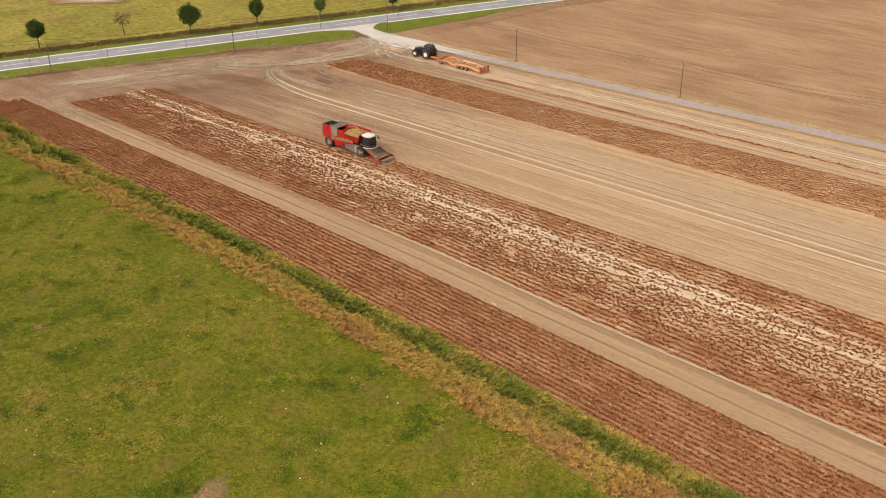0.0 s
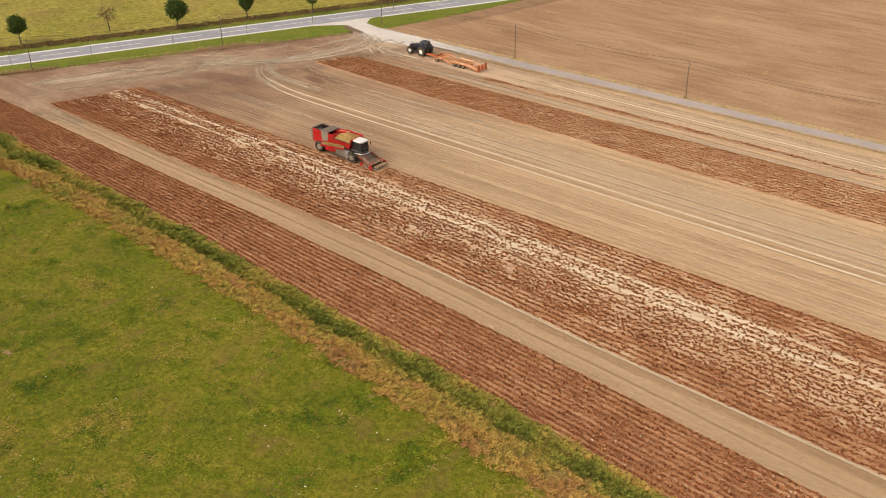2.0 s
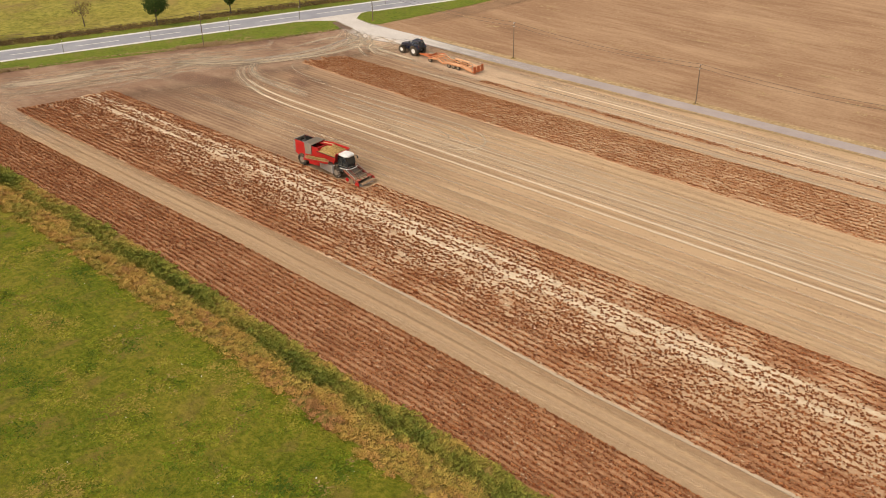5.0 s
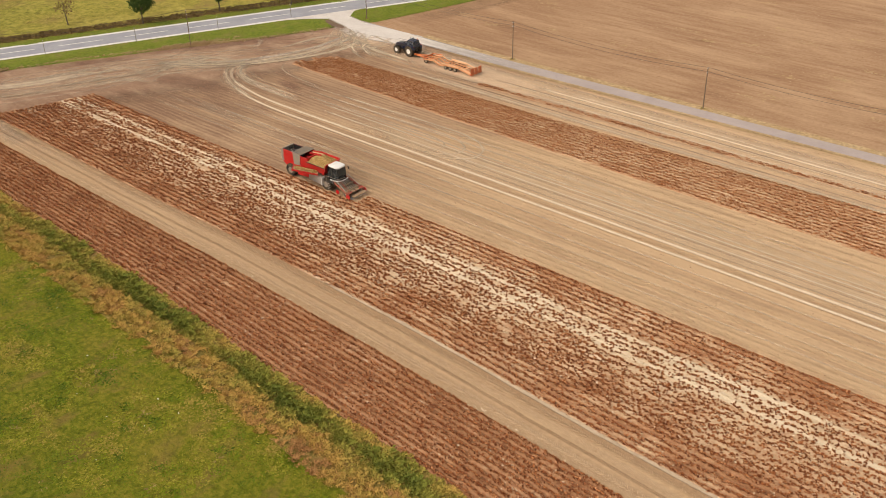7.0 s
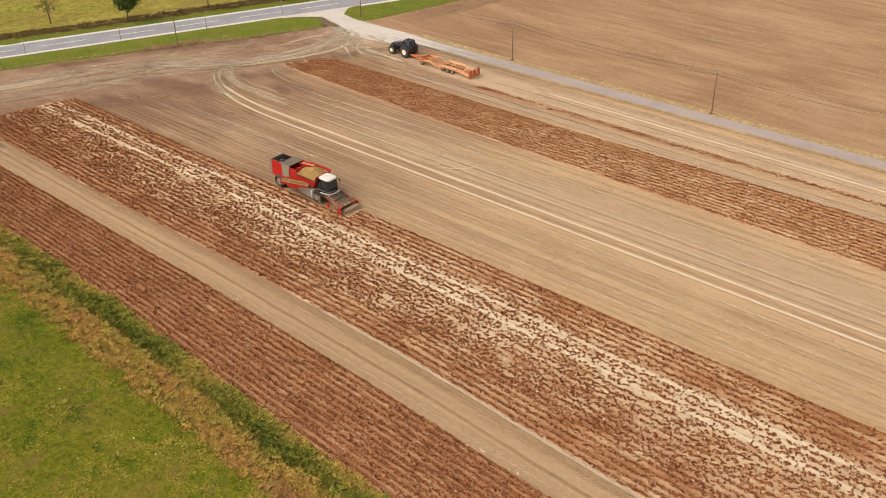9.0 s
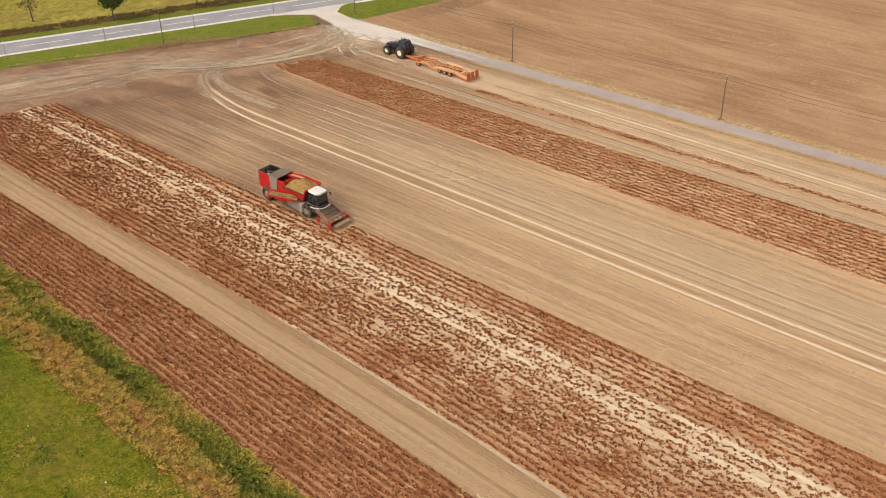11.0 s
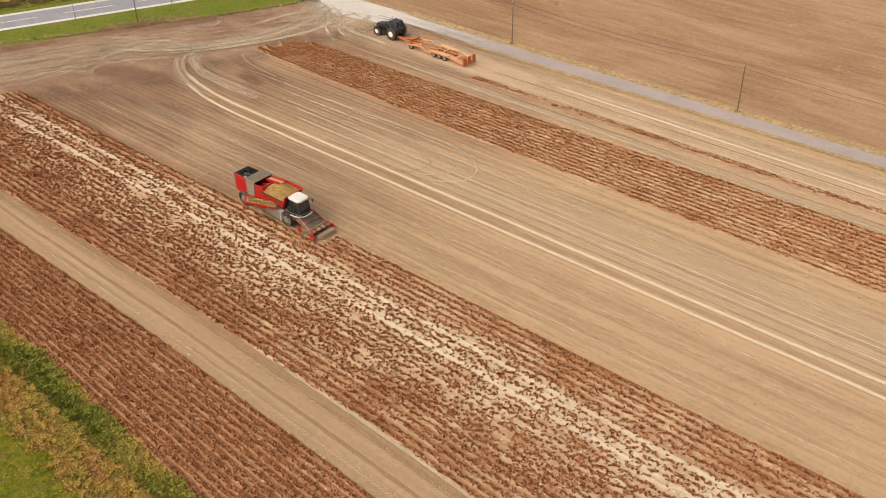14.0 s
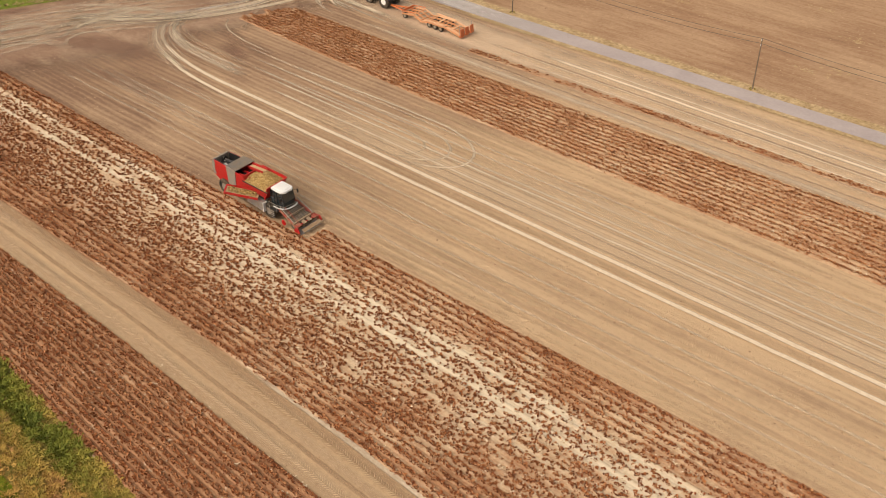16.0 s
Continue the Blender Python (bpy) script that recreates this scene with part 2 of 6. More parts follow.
POTATO = leafy("potatoes", [(0.16, 0.085, 0.03), (0.36, 0.22, 0.075), (0.50, 0.33, 0.13), (0.66, 0.48, 0.22)])
GLASS, gn, gl, gb = material("tinted_cab_glass", 0.05)
gb.inputs["Base Color"].default_value = (0.02, 0.03, 0.035, 1)
gb.inputs["Specular IOR Level"].default_value = 0.7
WIRE, _, _, wb = material("wire", 0.5)
wb.inputs["Base Color"].default_value = (0.05, 0.045, 0.04, 1)


# ---- mesh helpers ----
def mesh_of(name, verts, faces, mat, smooth=False):
    me = bpy.data.meshes.new(name)
    me.from_pydata([tuple(v) for v in np.asarray(verts).tolist()], [], [tuple(q) for q in np.asarray(faces).tolist()] if not isinstance(faces, list) else faces)
    me.materials.append(mat)
    if smooth:
        me.polygons.foreach_set("use_smooth", [True] * len(me.polygons))
    me.update()
    return me


def grid_faces(a, b):
    i, j = np.meshgrid(np.arange(a - 1), np.arange(b - 1), indexing="ij")
    k = (i * b + j).ravel()
    return np.stack([k, k + b, k + b + 1, k + 1], 1)


def smooth_noise(x, y, size, seed=0):
    """A cheap rolling height, about -1 to 1."""
    r = np.random.RandomState(seed)
    z = np.zeros_like(np.asarray(x, float))
    for k in range(7):
        a, s, p = r.uniform(0, 6.28), size * r.uniform(0.5, 2.0), r.uniform(0, 6.28)
        z += np.sin((np.cos(a) * x + np.sin(a) * y) * 6.28 / s + p)
    return z / 3.5


def drift(x, y, sx, sy, seed):
    """Patchy noise from 0 to 1, sx and sy metres long, with finer patches in it."""
    out, amount, total = 0.0, 1.0, 0.0
    for octave in range(3):
        table = np.random.RandomState(seed + octave).uniform(0, 1, (256, 256))
        a, b = np.asarray(x, float) * 2 ** octave / sx, np.asarray(y, float) * 2 ** octave / sy
        i, j = np.floor(a).astype(int), np.floor(b).astype(int)
        fa, fb = a - i, b - j
        fa, fb = fa * fa * (3 - 2 * fa), fb * fb * (3 - 2 * fb)
        at = lambda p, q: table[(i + p) % 256, (j + q) % 256]
        out = out + amount * ((at(0, 0) * (1 - fa) + at(1, 0) * fa) * (1 - fb) + (at(0, 1) * (1 - fa) + at(1, 1) * fa) * fb)
        total, amount = total + amount, amount * 0.55
    return out / total


def given(ob, name, values):
    """Stores a value for each vertex."""
    ob.data.attributes.new(name, "FLOAT", "POINT").data.foreach_set("value", np.asarray(values, float).ravel())
    return ob


def edge(*pts):
    """A line across the field: y as a function of x."""
    p = np.array(pts, float)
    return lambda x: np.interp(x, p[:, 0], p[:, 1])


def sheet(name, u0, u1, lo, hi, z, mat, label, category, step=4.0, across=3, rough=0.0, size=8.0, kind="structure", dry=None):
    """A strip of ground between two lines."""
    nu = max(2, int((u1 - u0) / step) + 1)
    u = np.linspace(u0, u1, nu)
    w = np.linspace(0, 1, across)
    U = np.repeat(u[:, None], across, 1)
    V = lo(u)[:, None] * (1 - w) + hi(u)[:, None] * w
    Z = z + rough * smooth_noise(U, V, size)
    v = np.stack([U, V, Z], -1).reshape(-1, 3)
    ob = new(name, mesh_of(name, v, grid_faces(nu, across), mat, True))
    if dry:
        given(ob, "dry", dry(U, V))
    return tagged(ob, label, category, kind=kind)


def ribbon(points, width, z, wob=0.0, step=0.6, seed=0):
    """Verts, faces, centre line and film thickness of a band along a line of points."""
    p = np.array(points, float)
    seg = np.hypot(*np.diff(p, axis=0).T)
    d = np.r_[0, np.cumsum(seg)]
    s = np.arange(0, d[-1], step)
    x, y = np.interp(s, d, p[:, 0]), np.interp(s, d, p[:, 1])
    k = max(1, int(2.5 / step))
    if len(x) > 4 * k:
        ker = np.ones(2 * k + 1) / (2 * k + 1)
        x[k:-k], y[k:-k] = np.convolve(x, ker, "valid"), np.convolve(y, ker, "valid")
    tx, ty = np.gradient(x), np.gradient(y)
    n = np.hypot(tx, ty) + 1e-9
    nx, ny = -ty / n, tx / n
    r = np.random.RandomState(seed)
    drift = np.convolve(r.normal(0, wob * 4, len(x) + 12), np.ones(13) / 13, "valid")
    cols, film = [], []
    ends = np.clip(np.minimum(s, d[-1] - s) / min(2.0 + 4.0 * width, 20.0, d[-1] / 3), 0, 1)
    for f, h in ((-1, 0.0), (-0.45, 1.0), (0.45, 1.0), (1, 0.0)):
        o = f * width / 2 + drift
        cols.append(np.stack([x + nx * o, y + ny * o, np.full(len(x), z)], -1))
        film.append(h * ends)
    return np.stack(cols, 1).reshape(-1, 3), grid_faces(len(x), 4), np.stack([x, y, tx / n, ty / n], 1), np.stack(film, 1).reshape(-1)


def wheel_track(points, width, strength, z, mat, label, wob=0.03, seed=0):
    v, f, _, film = ribbon(points, width, z, wob, 0.6, seed)
    ob = new("ground_wheel_track", mesh_of("ground_wheel_track", v, f, mat, True))
    a = ob.data.attributes.new("film", "FLOAT", "POINT")
    a.data.foreach_set("value", film * strength)
    return tagged(ob, label, "wheel track", kind="structure")


def joined(name, pieces, mat, label="", category="", kind="structure", smooth=True):
    vs, fs, k = [], [], 0
    for v, f in pieces:
        vs.append(v)
        fs.append(np.asarray(f) + k)
        k += len(v)
    ob = new(name, mesh_of(name, np.vstack(vs), np.vstack(fs), mat, smooth))
    return tagged(ob, label, category, kind=kind)


def clumps(x, y, z, size, blades, spread, lean, width, rng, squash=1.0):
    """Tufts of leaf blades: triangles rising from each place. Returns verts and faces."""
    x, y, z, size = (np.repeat(np.broadcast_to(a, x.shape), blades) for a in (x, y, z, size))
    n = len(x)
    a = rng.uniform(0, 6.283, n)
    out = rng.uniform(0.0, 1.0, n) * spread * size
    bx, by = x + np.cos(a) * out * 0.5, y + np.sin(a) * out * 0.5
    ln = rng.uniform(0.2, 1.0, n) * lean * size
    h = size * rng.uniform(0.45, 1.0, n) * squash
    a2 = a + rng.normal(0, 0.7, n)
    w = width * size * rng.uniform(0.6, 1.3, n)
    px, py = -np.sin(a2) * w / 2, np.cos(a2) * w / 2
    base1 = np.stack([bx - px, by - py, z], -1)
    base2 = np.stack([bx + px, by + py, z], -1)
    mid1 = np.stack([bx + np.cos(a2) * ln * 0.55 + px * 1.1, by + np.sin(a2) * ln * 0.55 + py * 1.1, z + h * 0.85], -1)
    tip = np.stack([bx + np.cos(a2) * ln, by + np.sin(a2) * ln, z + h * rng.uniform(0.5, 1.0, n)], -1)
    v = np.stack([base1, base2, mid1, tip], 1).reshape(-1, 3)
    k = np.arange(n) * 4
    return v, np.stack([k, k + 1, k + 2, k + 3], 1)


def part(name, bm, mat, parent, label=""):
    me = bpy.data.meshes.new(name)
    bm.to_mesh(me)
    bm.free()
    me.materials.append(mat)
    ob = new(name, me)
    ob.parent = parent
    return tagged(ob, label)


def box(size, at, rot=(0, 0, 0), bevel=0.03, bm=None):
    bm = bm or bmesh.new()
    r = bmesh.ops.create_cube(bm, size=1.0, matrix=pose(*at, *rot) @ Matrix.Diagonal((*size, 1)))
    if bevel:
        es = list({e for v in r["verts"] for e in v.link_edges})
        bmesh.ops.bevel(bm, geom=es, offset=min(bevel, min(size) * 0.4), segments=2, affect="EDGES", profile=0.5)
    return bm


def rod(a, b, radius, bm=None, sides=8, radius2=None):
    bm = bm or bmesh.new()
    a, b = Vector(a), Vector(b)
    m = Matrix.Translation((a + b) / 2) @ (b - a).to_track_quat("Z", "Y").to_matrix().to_4x4()
    bmesh.ops.create_cone(bm, cap_ends=True, segments=sides, radius1=radius, radius2=radius if radius2 is None else radius2, depth=(b - a).length, matrix=m)
    return bm


def beam(a, b, w, h, bm=None, bevel=0.0):
    """A square bar from a to b."""
    bm = bm or bmesh.new()
    a, b = Vector(a), Vector(b)
    m = Matrix.Translation((a + b) / 2) @ (b - a).to_track_quat("X", "Z").to_matrix().to_4x4() @ Matrix.Diagonal(((b - a).length, w, h, 1))
    bmesh.ops.create_cube(bm, size=1.0, matrix=m)
    return bm


def profile(points, y0, y1, bm=None, bevel=0.0):
    """A side outline in x and z, drawn out from y0 to y1."""
    bm = bm or bmesh.new()
    a = [bm.verts.new((x, y0, z)) for x, z in points]
    b = [bm.verts.new((x, y1, z)) for x, z in points]
    faces = [bm.faces.new(a), bm.faces.new(b[::-1])]
    n = len(points)
    for i in range(n):
        faces.append(bm.faces.new((a[i], b[i], b[(i + 1) % n], a[(i + 1) % n])))
    bmesh.ops.recalc_face_normals(bm, faces=faces)
    if bevel:
        bmesh.ops.bevel(bm, geom=list({e for f in faces for e in f.edges}), offset=bevel, segments=2, affect="EDGES", profile=0.5)
    return bm


def plate(points, z0, z1, bevel=0.0):
    """A plan outline raised from z0 to z1."""
    bm = bmesh.new()
    a = [bm.verts.new((x, y, z0)) for x, y in points]
    b = [bm.verts.new((x, y, z1)) for x, y in points]
    n = len(points)
    faces = [bm.faces.new(a), bm.faces.new(b[::-1])] + [bm.faces.new((a[i], b[i], b[(i + 1) % n], a[(i + 1) % n])) for i in range(n)]
    bmesh.ops.recalc_face_normals(bm, faces=faces)
    if bevel:
        bmesh.ops.bevel(bm, geom=list(faces[1].edges), offset=bevel, segments=3, affect="EDGES", profile=0.5)
    return bm


def rounded(x0, x1, y0, y1, r):
    """Corner points of a rectangle with round corners."""
    return [(cx + r * math.cos(a), cy + r * math.sin(a)) for cx, cy, k in ((x1 - r, y1 - r, 0), (x0 + r, y1 - r, 1), (x0 + r, y0 + r, 2), (x1 - r, y0 + r, 3))
            for a in (math.radians(90 * k + d) for d in (0, 30, 60, 90))]


def tyre_mesh(radius, width, inner, lugs, at):
    """A tyre with its lugs, its axle along y."""
    bm = bmesh.new()
    n = 28
    rings = [(inner, -0.45), (radius * 0.9, -0.5), (radius * 0.97, -0.4), (radius * 0.97, 0.4), (radius * 0.9, 0.5), (inner, 0.45)]
    vs = [[bm.verts.new((at[0] + math.cos(i / n * 6.2832) * r, at[1] + w * width, at[2] + math.sin(i / n * 6.2832) * r)) for i in range(n)] for r, w in rings]
    for k in range(len(rings)):
        for i in range(n):
            a, b = vs[k], vs[(k + 1) % len(rings)]
            bm.faces.new((a[i], a[(i + 1) % n], b[(i + 1) % n], b[i]))
    for i in range(lugs):
        for s in (-1, 1):
            t = (i + (0.5 if s > 0 else 0)) / lugs * 360
            m = pose(*at) @ pose(0, 0, 0, 0, t, 0) @ pose(radius * 0.985, s * width * 0.23, 0, s * 32, 0, 0) @ Matrix.Diagonal((radius * 0.05, width * 0.46, radius * 0.07, 1))
            bmesh.ops.create_cube(bm, size=1.0, matrix=m)
    return bm


def wheel(parent, at, radius, width, rim, rim_mat, lugs=18):
    """A tyre with its rim as a part of it."""
    w = part("wheel", tyre_mesh(radius, width, rim, lugs, at), RUBBER, parent)
    bm = bmesh.new()
    for s in (-1, 1):
        bmesh.ops.create_cone(bm, cap_ends=True, segments=20, radius1=rim * 1.02, radius2=rim * 0.55, depth=width * 0.28,
                              matrix=pose(at[0], at[1] + s * width * 0.3, at[2], 90 * s, 0, 0))
        bmesh.ops.create_cone(bm, cap_ends=True, segments=10, radius1=rim * 0.3, radius2=rim * 0.25, depth=width * 0.2,
                              matrix=pose(at[0], at[1] + s * width * 0.38, at[2], -90 * s, 0, 0))
    part("rim", bm, rim_mat, w, "pale wheel rim")
    return w


def thing(name, m, label, category, group=""):
    ob = new(name)
    ob.matrix_world = m
    return tagged(ob, label, category, group)

# ---- the plan: lines across the field ----
DITCH_LOW = edge((-260, 74), (-153, 67.5), (-110, 66), (-80, 64.6), (-60, 62.6), (-38, 60.5), (0, 58), (90, 53))
DITCH_TOP = edge((-260, 80), (-148, 73.6), (-105, 72.2), (-80, 70.4), (-60, 69.6), (-30, 67.4), (90, 60))
A_TOP = edge((-260, 86), (-178, 82.3), (-126, 81.2), (-100, 80.8), (-76, 79.9), (-50, 78.3), (-24, 76.5), (90, 70))
B_LOW = edge((-260, 92), (-163, 86.3), (-130, 85.6), (-100, 85.6), (-76, 85.0), (-50, 83.2), (-20, 82), (90, 77))
C_LOW = edge((-260, 134), (-145, 131.2), (-100, 130), (90, 129.8))
C_TOP = edge((-260, 137), (-141, 138.5), (-100, 139.2), (-60, 140.5), (90, 143))
FR_LOW = edge((-260, 152.4), (-150, 152.5), (-118, 153.0), (-66, 154.5), (-40, 155.2), (90, 158.5))
FR_TOP = edge((-260, 156.0), (-150, 156.0), (-118, 155.9), (-66, 157.1), (-40, 157.8), (90, 161.1))
ROAD_AT, ROAD_DIR = np.array([-178.0, 118.2]), np.array([0.436, 0.900])
ROAD_N = np.array([-0.900, 0.436])


def by_road(s, n):
    """A place s along the main road and n beyond its near edge."""
    return ROAD_AT + ROAD_DIR * s + ROAD_N * n


def road_band(name, s0, s1, n0, n1, z, mat, label, category, step=3.0, across=2, rough=0.0, size=5.0, kind="structure"):
    s = np.arange(s0, s1 + 0.01, step)
    w = np.linspace(0, 1, across)
    S = np.repeat(s[:, None], across, 1)
    a = n0(s) if callable(n0) else np.full(len(s), float(n0))
    b = n1(s) if callable(n1) else np.full(len(s), float(n1))
    N = a[:, None] * (1 - w) + b[:, None] * w
    X = ROAD_AT[0] + ROAD_DIR[0] * S + ROAD_N[0] * N
    Y = ROAD_AT[1] + ROAD_DIR[1] * S + ROAD_N[1] * N
    Z = z + rough * smooth_noise(X, Y, size)
    ob = new(name, mesh_of(name, np.stack([X, Y, Z], -1).reshape(-1, 3), grid_faces(len(s), across)[:, ::-1], mat, True))
    return tagged(ob, label, category, kind=kind)


def headland(v):
    """Where the field ends at the road verge, as x for a given y."""
    return np.interp(v, [40, 85.7, 93.7, 109.9, 125.6, 136.4, 145.4, 150.3, 157], [-212.5, -187.7, -182.8, -175.3, -165.7, -159.2, -154.7, -152.7, -149.6])


def tilled_edge(v):
    """The tilled field's end towards the main road."""
    return np.interp(v, [155.7, 168.9, 181, 191.7, 200, 300, 520], [-149.3, -145.2, -142.5, -140.6, -138.2, -89.7, 17])


# ---- ground ----
g = np.linspace(-1, 1, 41)
gx, gy = np.meshgrid(-60 + 3000 * g ** 3, 150 + 3000 * g ** 3, indexing="ij")
ground = new("ground", mesh_of("ground", np.stack([gx, gy, np.full_like(gx, -0.55)], -1).reshape(-1, 3), grid_faces(41, 41), PASTURE, True))
tagged(ground, "flat yellowish pasture land reaching to the horizon", "ground", kind="structure")

# the field: near headland to the farm road
vv = np.linspace(67, 158, 62)
uu = np.linspace(0, 1, 80)
V = np.repeat(vv[None, :], 80, 0)
U = headland(V) * (1 - uu[:, None]) + 120 * uu[:, None]
V = np.maximum(V, DITCH_TOP(U) + 0.1)
field = new("ground_field", mesh_of("ground_field", np.stack([U, V, 0.012 * smooth_noise(U, V, 9) - 0.02], -1).reshape(-1, 3), grid_faces(80, 62), SOIL, True))
tagged(field, "bare tan harvested field soil with long streaks", "field soil", kind="structure")
V = np.repeat(np.linspace(72, 156, 50)[None, :], 12, 0)
far = np.interp(V, [72, 82, 101, 104, 118, 131, 140, 156], [-154, -152, -147, -145, -140, -137, -134, -130])
U = headland(V) * (1 - np.linspace(0, 1, 12)[:, None]) + far * np.linspace(0, 1, 12)[:, None]
V = np.maximum(V, DITCH_TOP(U) + 0.1)
hl = new("ground_headland", mesh_of("ground_headland", np.stack([U, V, 0.012 * smooth_noise(U, V, 6) + 0.024], -1).reshape(-1, 3), grid_faces(12, 50), HEADLAND, True))
hl.data.attributes.new("film", "FLOAT", "POINT").data.foreach_set("value", np.repeat(np.interp(np.linspace(0, 1, 12), [0, 0.5, 1], [1, 1, 0]), 50))
tagged(hl, "trampled brown headland soil at the field's end", "field soil", kind="structure")
sheet("ground_lane", -172, 100, A_TOP, B_LOW, 0.003, LANE, "dusty tan wheel lane between the potato strips", "field soil", across=6, rough=0.005)
sheet("ground_meadow", -215, 100, edge((-300, -200), (200, -200)), lambda u: DITCH_LOW(u) + 0.6, 0.06, MEADOW, "mossy green meadow with yellowed patches", "meadow", step=2.5, across=110, rough=0.10, size=5)
vv = 155.9 + 364 * np.linspace(0, 1, 110) ** 1.6
V = np.repeat(vv[None, :], 130, 0)
uu = np.linspace(0, 1, 130)[:, None] ** 1.3
U = (tilled_edge(V) - 1.2) * (1 - uu) + 400 * uu
tagged(new("ground_tilled", mesh_of("ground_tilled", np.stack([U, V, 0.03 * smooth_noise(U, V, 11) + 0.01], -1).reshape(-1, 3), grid_faces(130, 110), PLOUGH, True)),
       "wide bare tilled field of reddish tan soil", "field soil", kind="structure")


# how dry and bare the ridges lie
TRACK_LOW = edge((-165, 96.6), (-156, 96.1), (-120, 96.2), (-77, 96.1), (-64, 95.4), (-45, 95.0), (90, 93.5))
TRACK_TOP = edge((-165, 98.9), (-154, 98.3), (-120, 98.55), (-80, 98.4), (-64, 97.9), (90, 97.4))


def tracks_b(x, y):
    """The two wheel tracks through the rows being lifted, with ragged edges."""
    rag = 0.25 * (drift(x, y, 3.0, 1.0, 61) - 0.5)
    return np.maximum(np.exp(-((y - TRACK_LOW(x) + rag) / 0.42) ** 4), np.exp(-((y - TRACK_TOP(x) - rag) / 0.40) ** 4))


def across_b(x, y):
    return (y - B_LOW(x)) / (103.6 - B_LOW(x))


def dry_b(x, y):
    w = across_b(x, y)
    base = np.interp(w, [0.0, 0.012, 0.03, 0.15, 0.3, 0.45, 0.62, 0.74, 0.80, 0.9, 1.0], [0.48, 0.42, 0.30, 0.34, 0.48, 0.62, 0.64, 0.58, 0.46, 0.40, 0.38])
    base = base * np.interp(x, [-162, -130, -112, -88, -60, -30], [0.65, 0.72, 1.0, 1.1, 1.0, 0.82])
    between = np.exp(-((y - 0.5 * (TRACK_LOW(x) + TRACK_TOP(x))) / 1.5) ** 4)
    return base + 0.16 * between + 0.75 * (drift(x, y, 3.6, 1.5, 51) - 0.5) + 0.32 * tracks_b(x, y) * (0.75 + 0.5 * drift(x, y, 4.0, 1.2, 57) * np.interp(x, [-160, -110], [0.6, 1.0]))


def dry_a(x, y):
    return 0.20 + 0.45 * (drift(x, y, 4.0, 1.6, 71) - 0.45)


def dry_c(x, y):
    return 0.30 + 0.5 * (drift(x, y, 4.0, 1.6, 81) - 0.45) + np.interp(x, [-120, -80], [0.0, 0.1])


sheet("ground_row_soil", -176, -7.5, lambda u: DITCH_TOP(u) + 0.3, A_TOP, 0.02, ROWSOIL, "red-brown soil between the ridges by the ditch", "field soil", step=0.6, across=24, dry=dry_a)
sheet("ground_row_soil", -161, -7.5, B_LOW, lambda u: np.where(u < -99, 101.2, 103.7), 0.02, ROWSOIL, "brown and cream soil between the ridges being lifted", "field soil", step=0.5, across=64, dry=dry_b)
sheet("ground_row_soil", -143, -7.5, lambda u: C_LOW(u) + 0.3, lambda u: C_TOP(u) - 0.2, 0.02, ROWSOIL, "red-brown soil between the ridges by the farm road", "field soil", step=0.6, across=24, dry=dry_c)

# the ditch, a trough between meadow and field
u = np.arange(-215, 100, 1.5)
prof = [(0.0, 0.06), (0.18, 0.0), (0.45, -0.08), (0.62, -0.22), (0.74, -0.12), (0.88, 0.0), (1.0, 0.03)]
lo, hi = DITCH_LOW(u), DITCH_TOP(u) + 0.4
Vd = np.stack([lo * (1 - w) + hi * w for w, _ in prof], 1)
Ud = np.repeat(u[:, None], len(prof), 1)
Zd = np.stack([np.full(len(u), z) for _, z in prof], 1) + 0.05 * smooth_noise(Ud, Vd, 4, 3)
tagged(new("ground_ditch", mesh_of("ground_ditch", np.stack([Ud, Vd, Zd], -1).reshape(-1, 3), grid_faces(len(u), len(prof)), BANK, True)),
       "overgrown ditch with dry grassy banks", "ditch", kind="structure")

# the main road, its verges and the land beyond
LEFT_TIP = lambda s: -np.interp(s, [30, 33, 37.5, 40.4], [0.0, 0.4, 1.7, 3.3])
RIGHT_TIP = lambda s: -np.interp(s, [44.2, 46.4, 48], [3.7, 0.5, -0.1])
road_band("road_shoulder", 28, 54, -4.0, 0.3, 0.0, GRAVEL, "pale gravel shoulder of the road", "road", step=1.0)
road_band("road", -260, 300, 0.0, 6.4, 0.06, ASPHALT, "grey worn asphalt country road", "road", across=3)
for s0, s1 in ((-260, 34), (49, 300)):
    road_band("road_line", s0, s1, -0.35, 0.5, 0.085, LINE, "pale edge line of the road", "road marking")
road_band("road_line", -260, 300, 5.9, 6.75, 0.085, LINE, "pale edge line of the road", "road marking")
for k in range(46):
    s = -250 + k * 12.0
    road_band("road_line", s, s + 8.6, 3.1, 3.36, 0.085, LINE, "white dash of the road's centre line", "road marking", step=2)
road_band("ground_verge", -260, 40.4, lambda s: -np.interp(s, [-260, -40, -15, 0, 15, 30, 36, 39, 40.4], [5.8, 6.0, 6.4, 7.2, 7.9, 8.7, 9.0, 8.2, 3.6]), LEFT_TIP, 0.06, VERGE, "mown green roadside verge", "verge", step=1.0, across=10, rough=0.03, size=2.5)
road_band("ground_verge", 44.2, 92, lambda s: -np.interp(s, [44.2, 45.8, 48.2, 56, 70, 82, 92], [3.9, 9.0, 9.0, 7.6, 4.9, 1.9, 0.6]), RIGHT_TIP, 0.06, VERGE, "mown green roadside verge", "verge", step=0.5, across=8, rough=0.03, size=2.5)
road_band("ground_verge", -260, 300, 6.4, 9.6, 0.04, VERGE, "mown green roadside verge", "verge", across=6, rough=0.06, size=2.5)
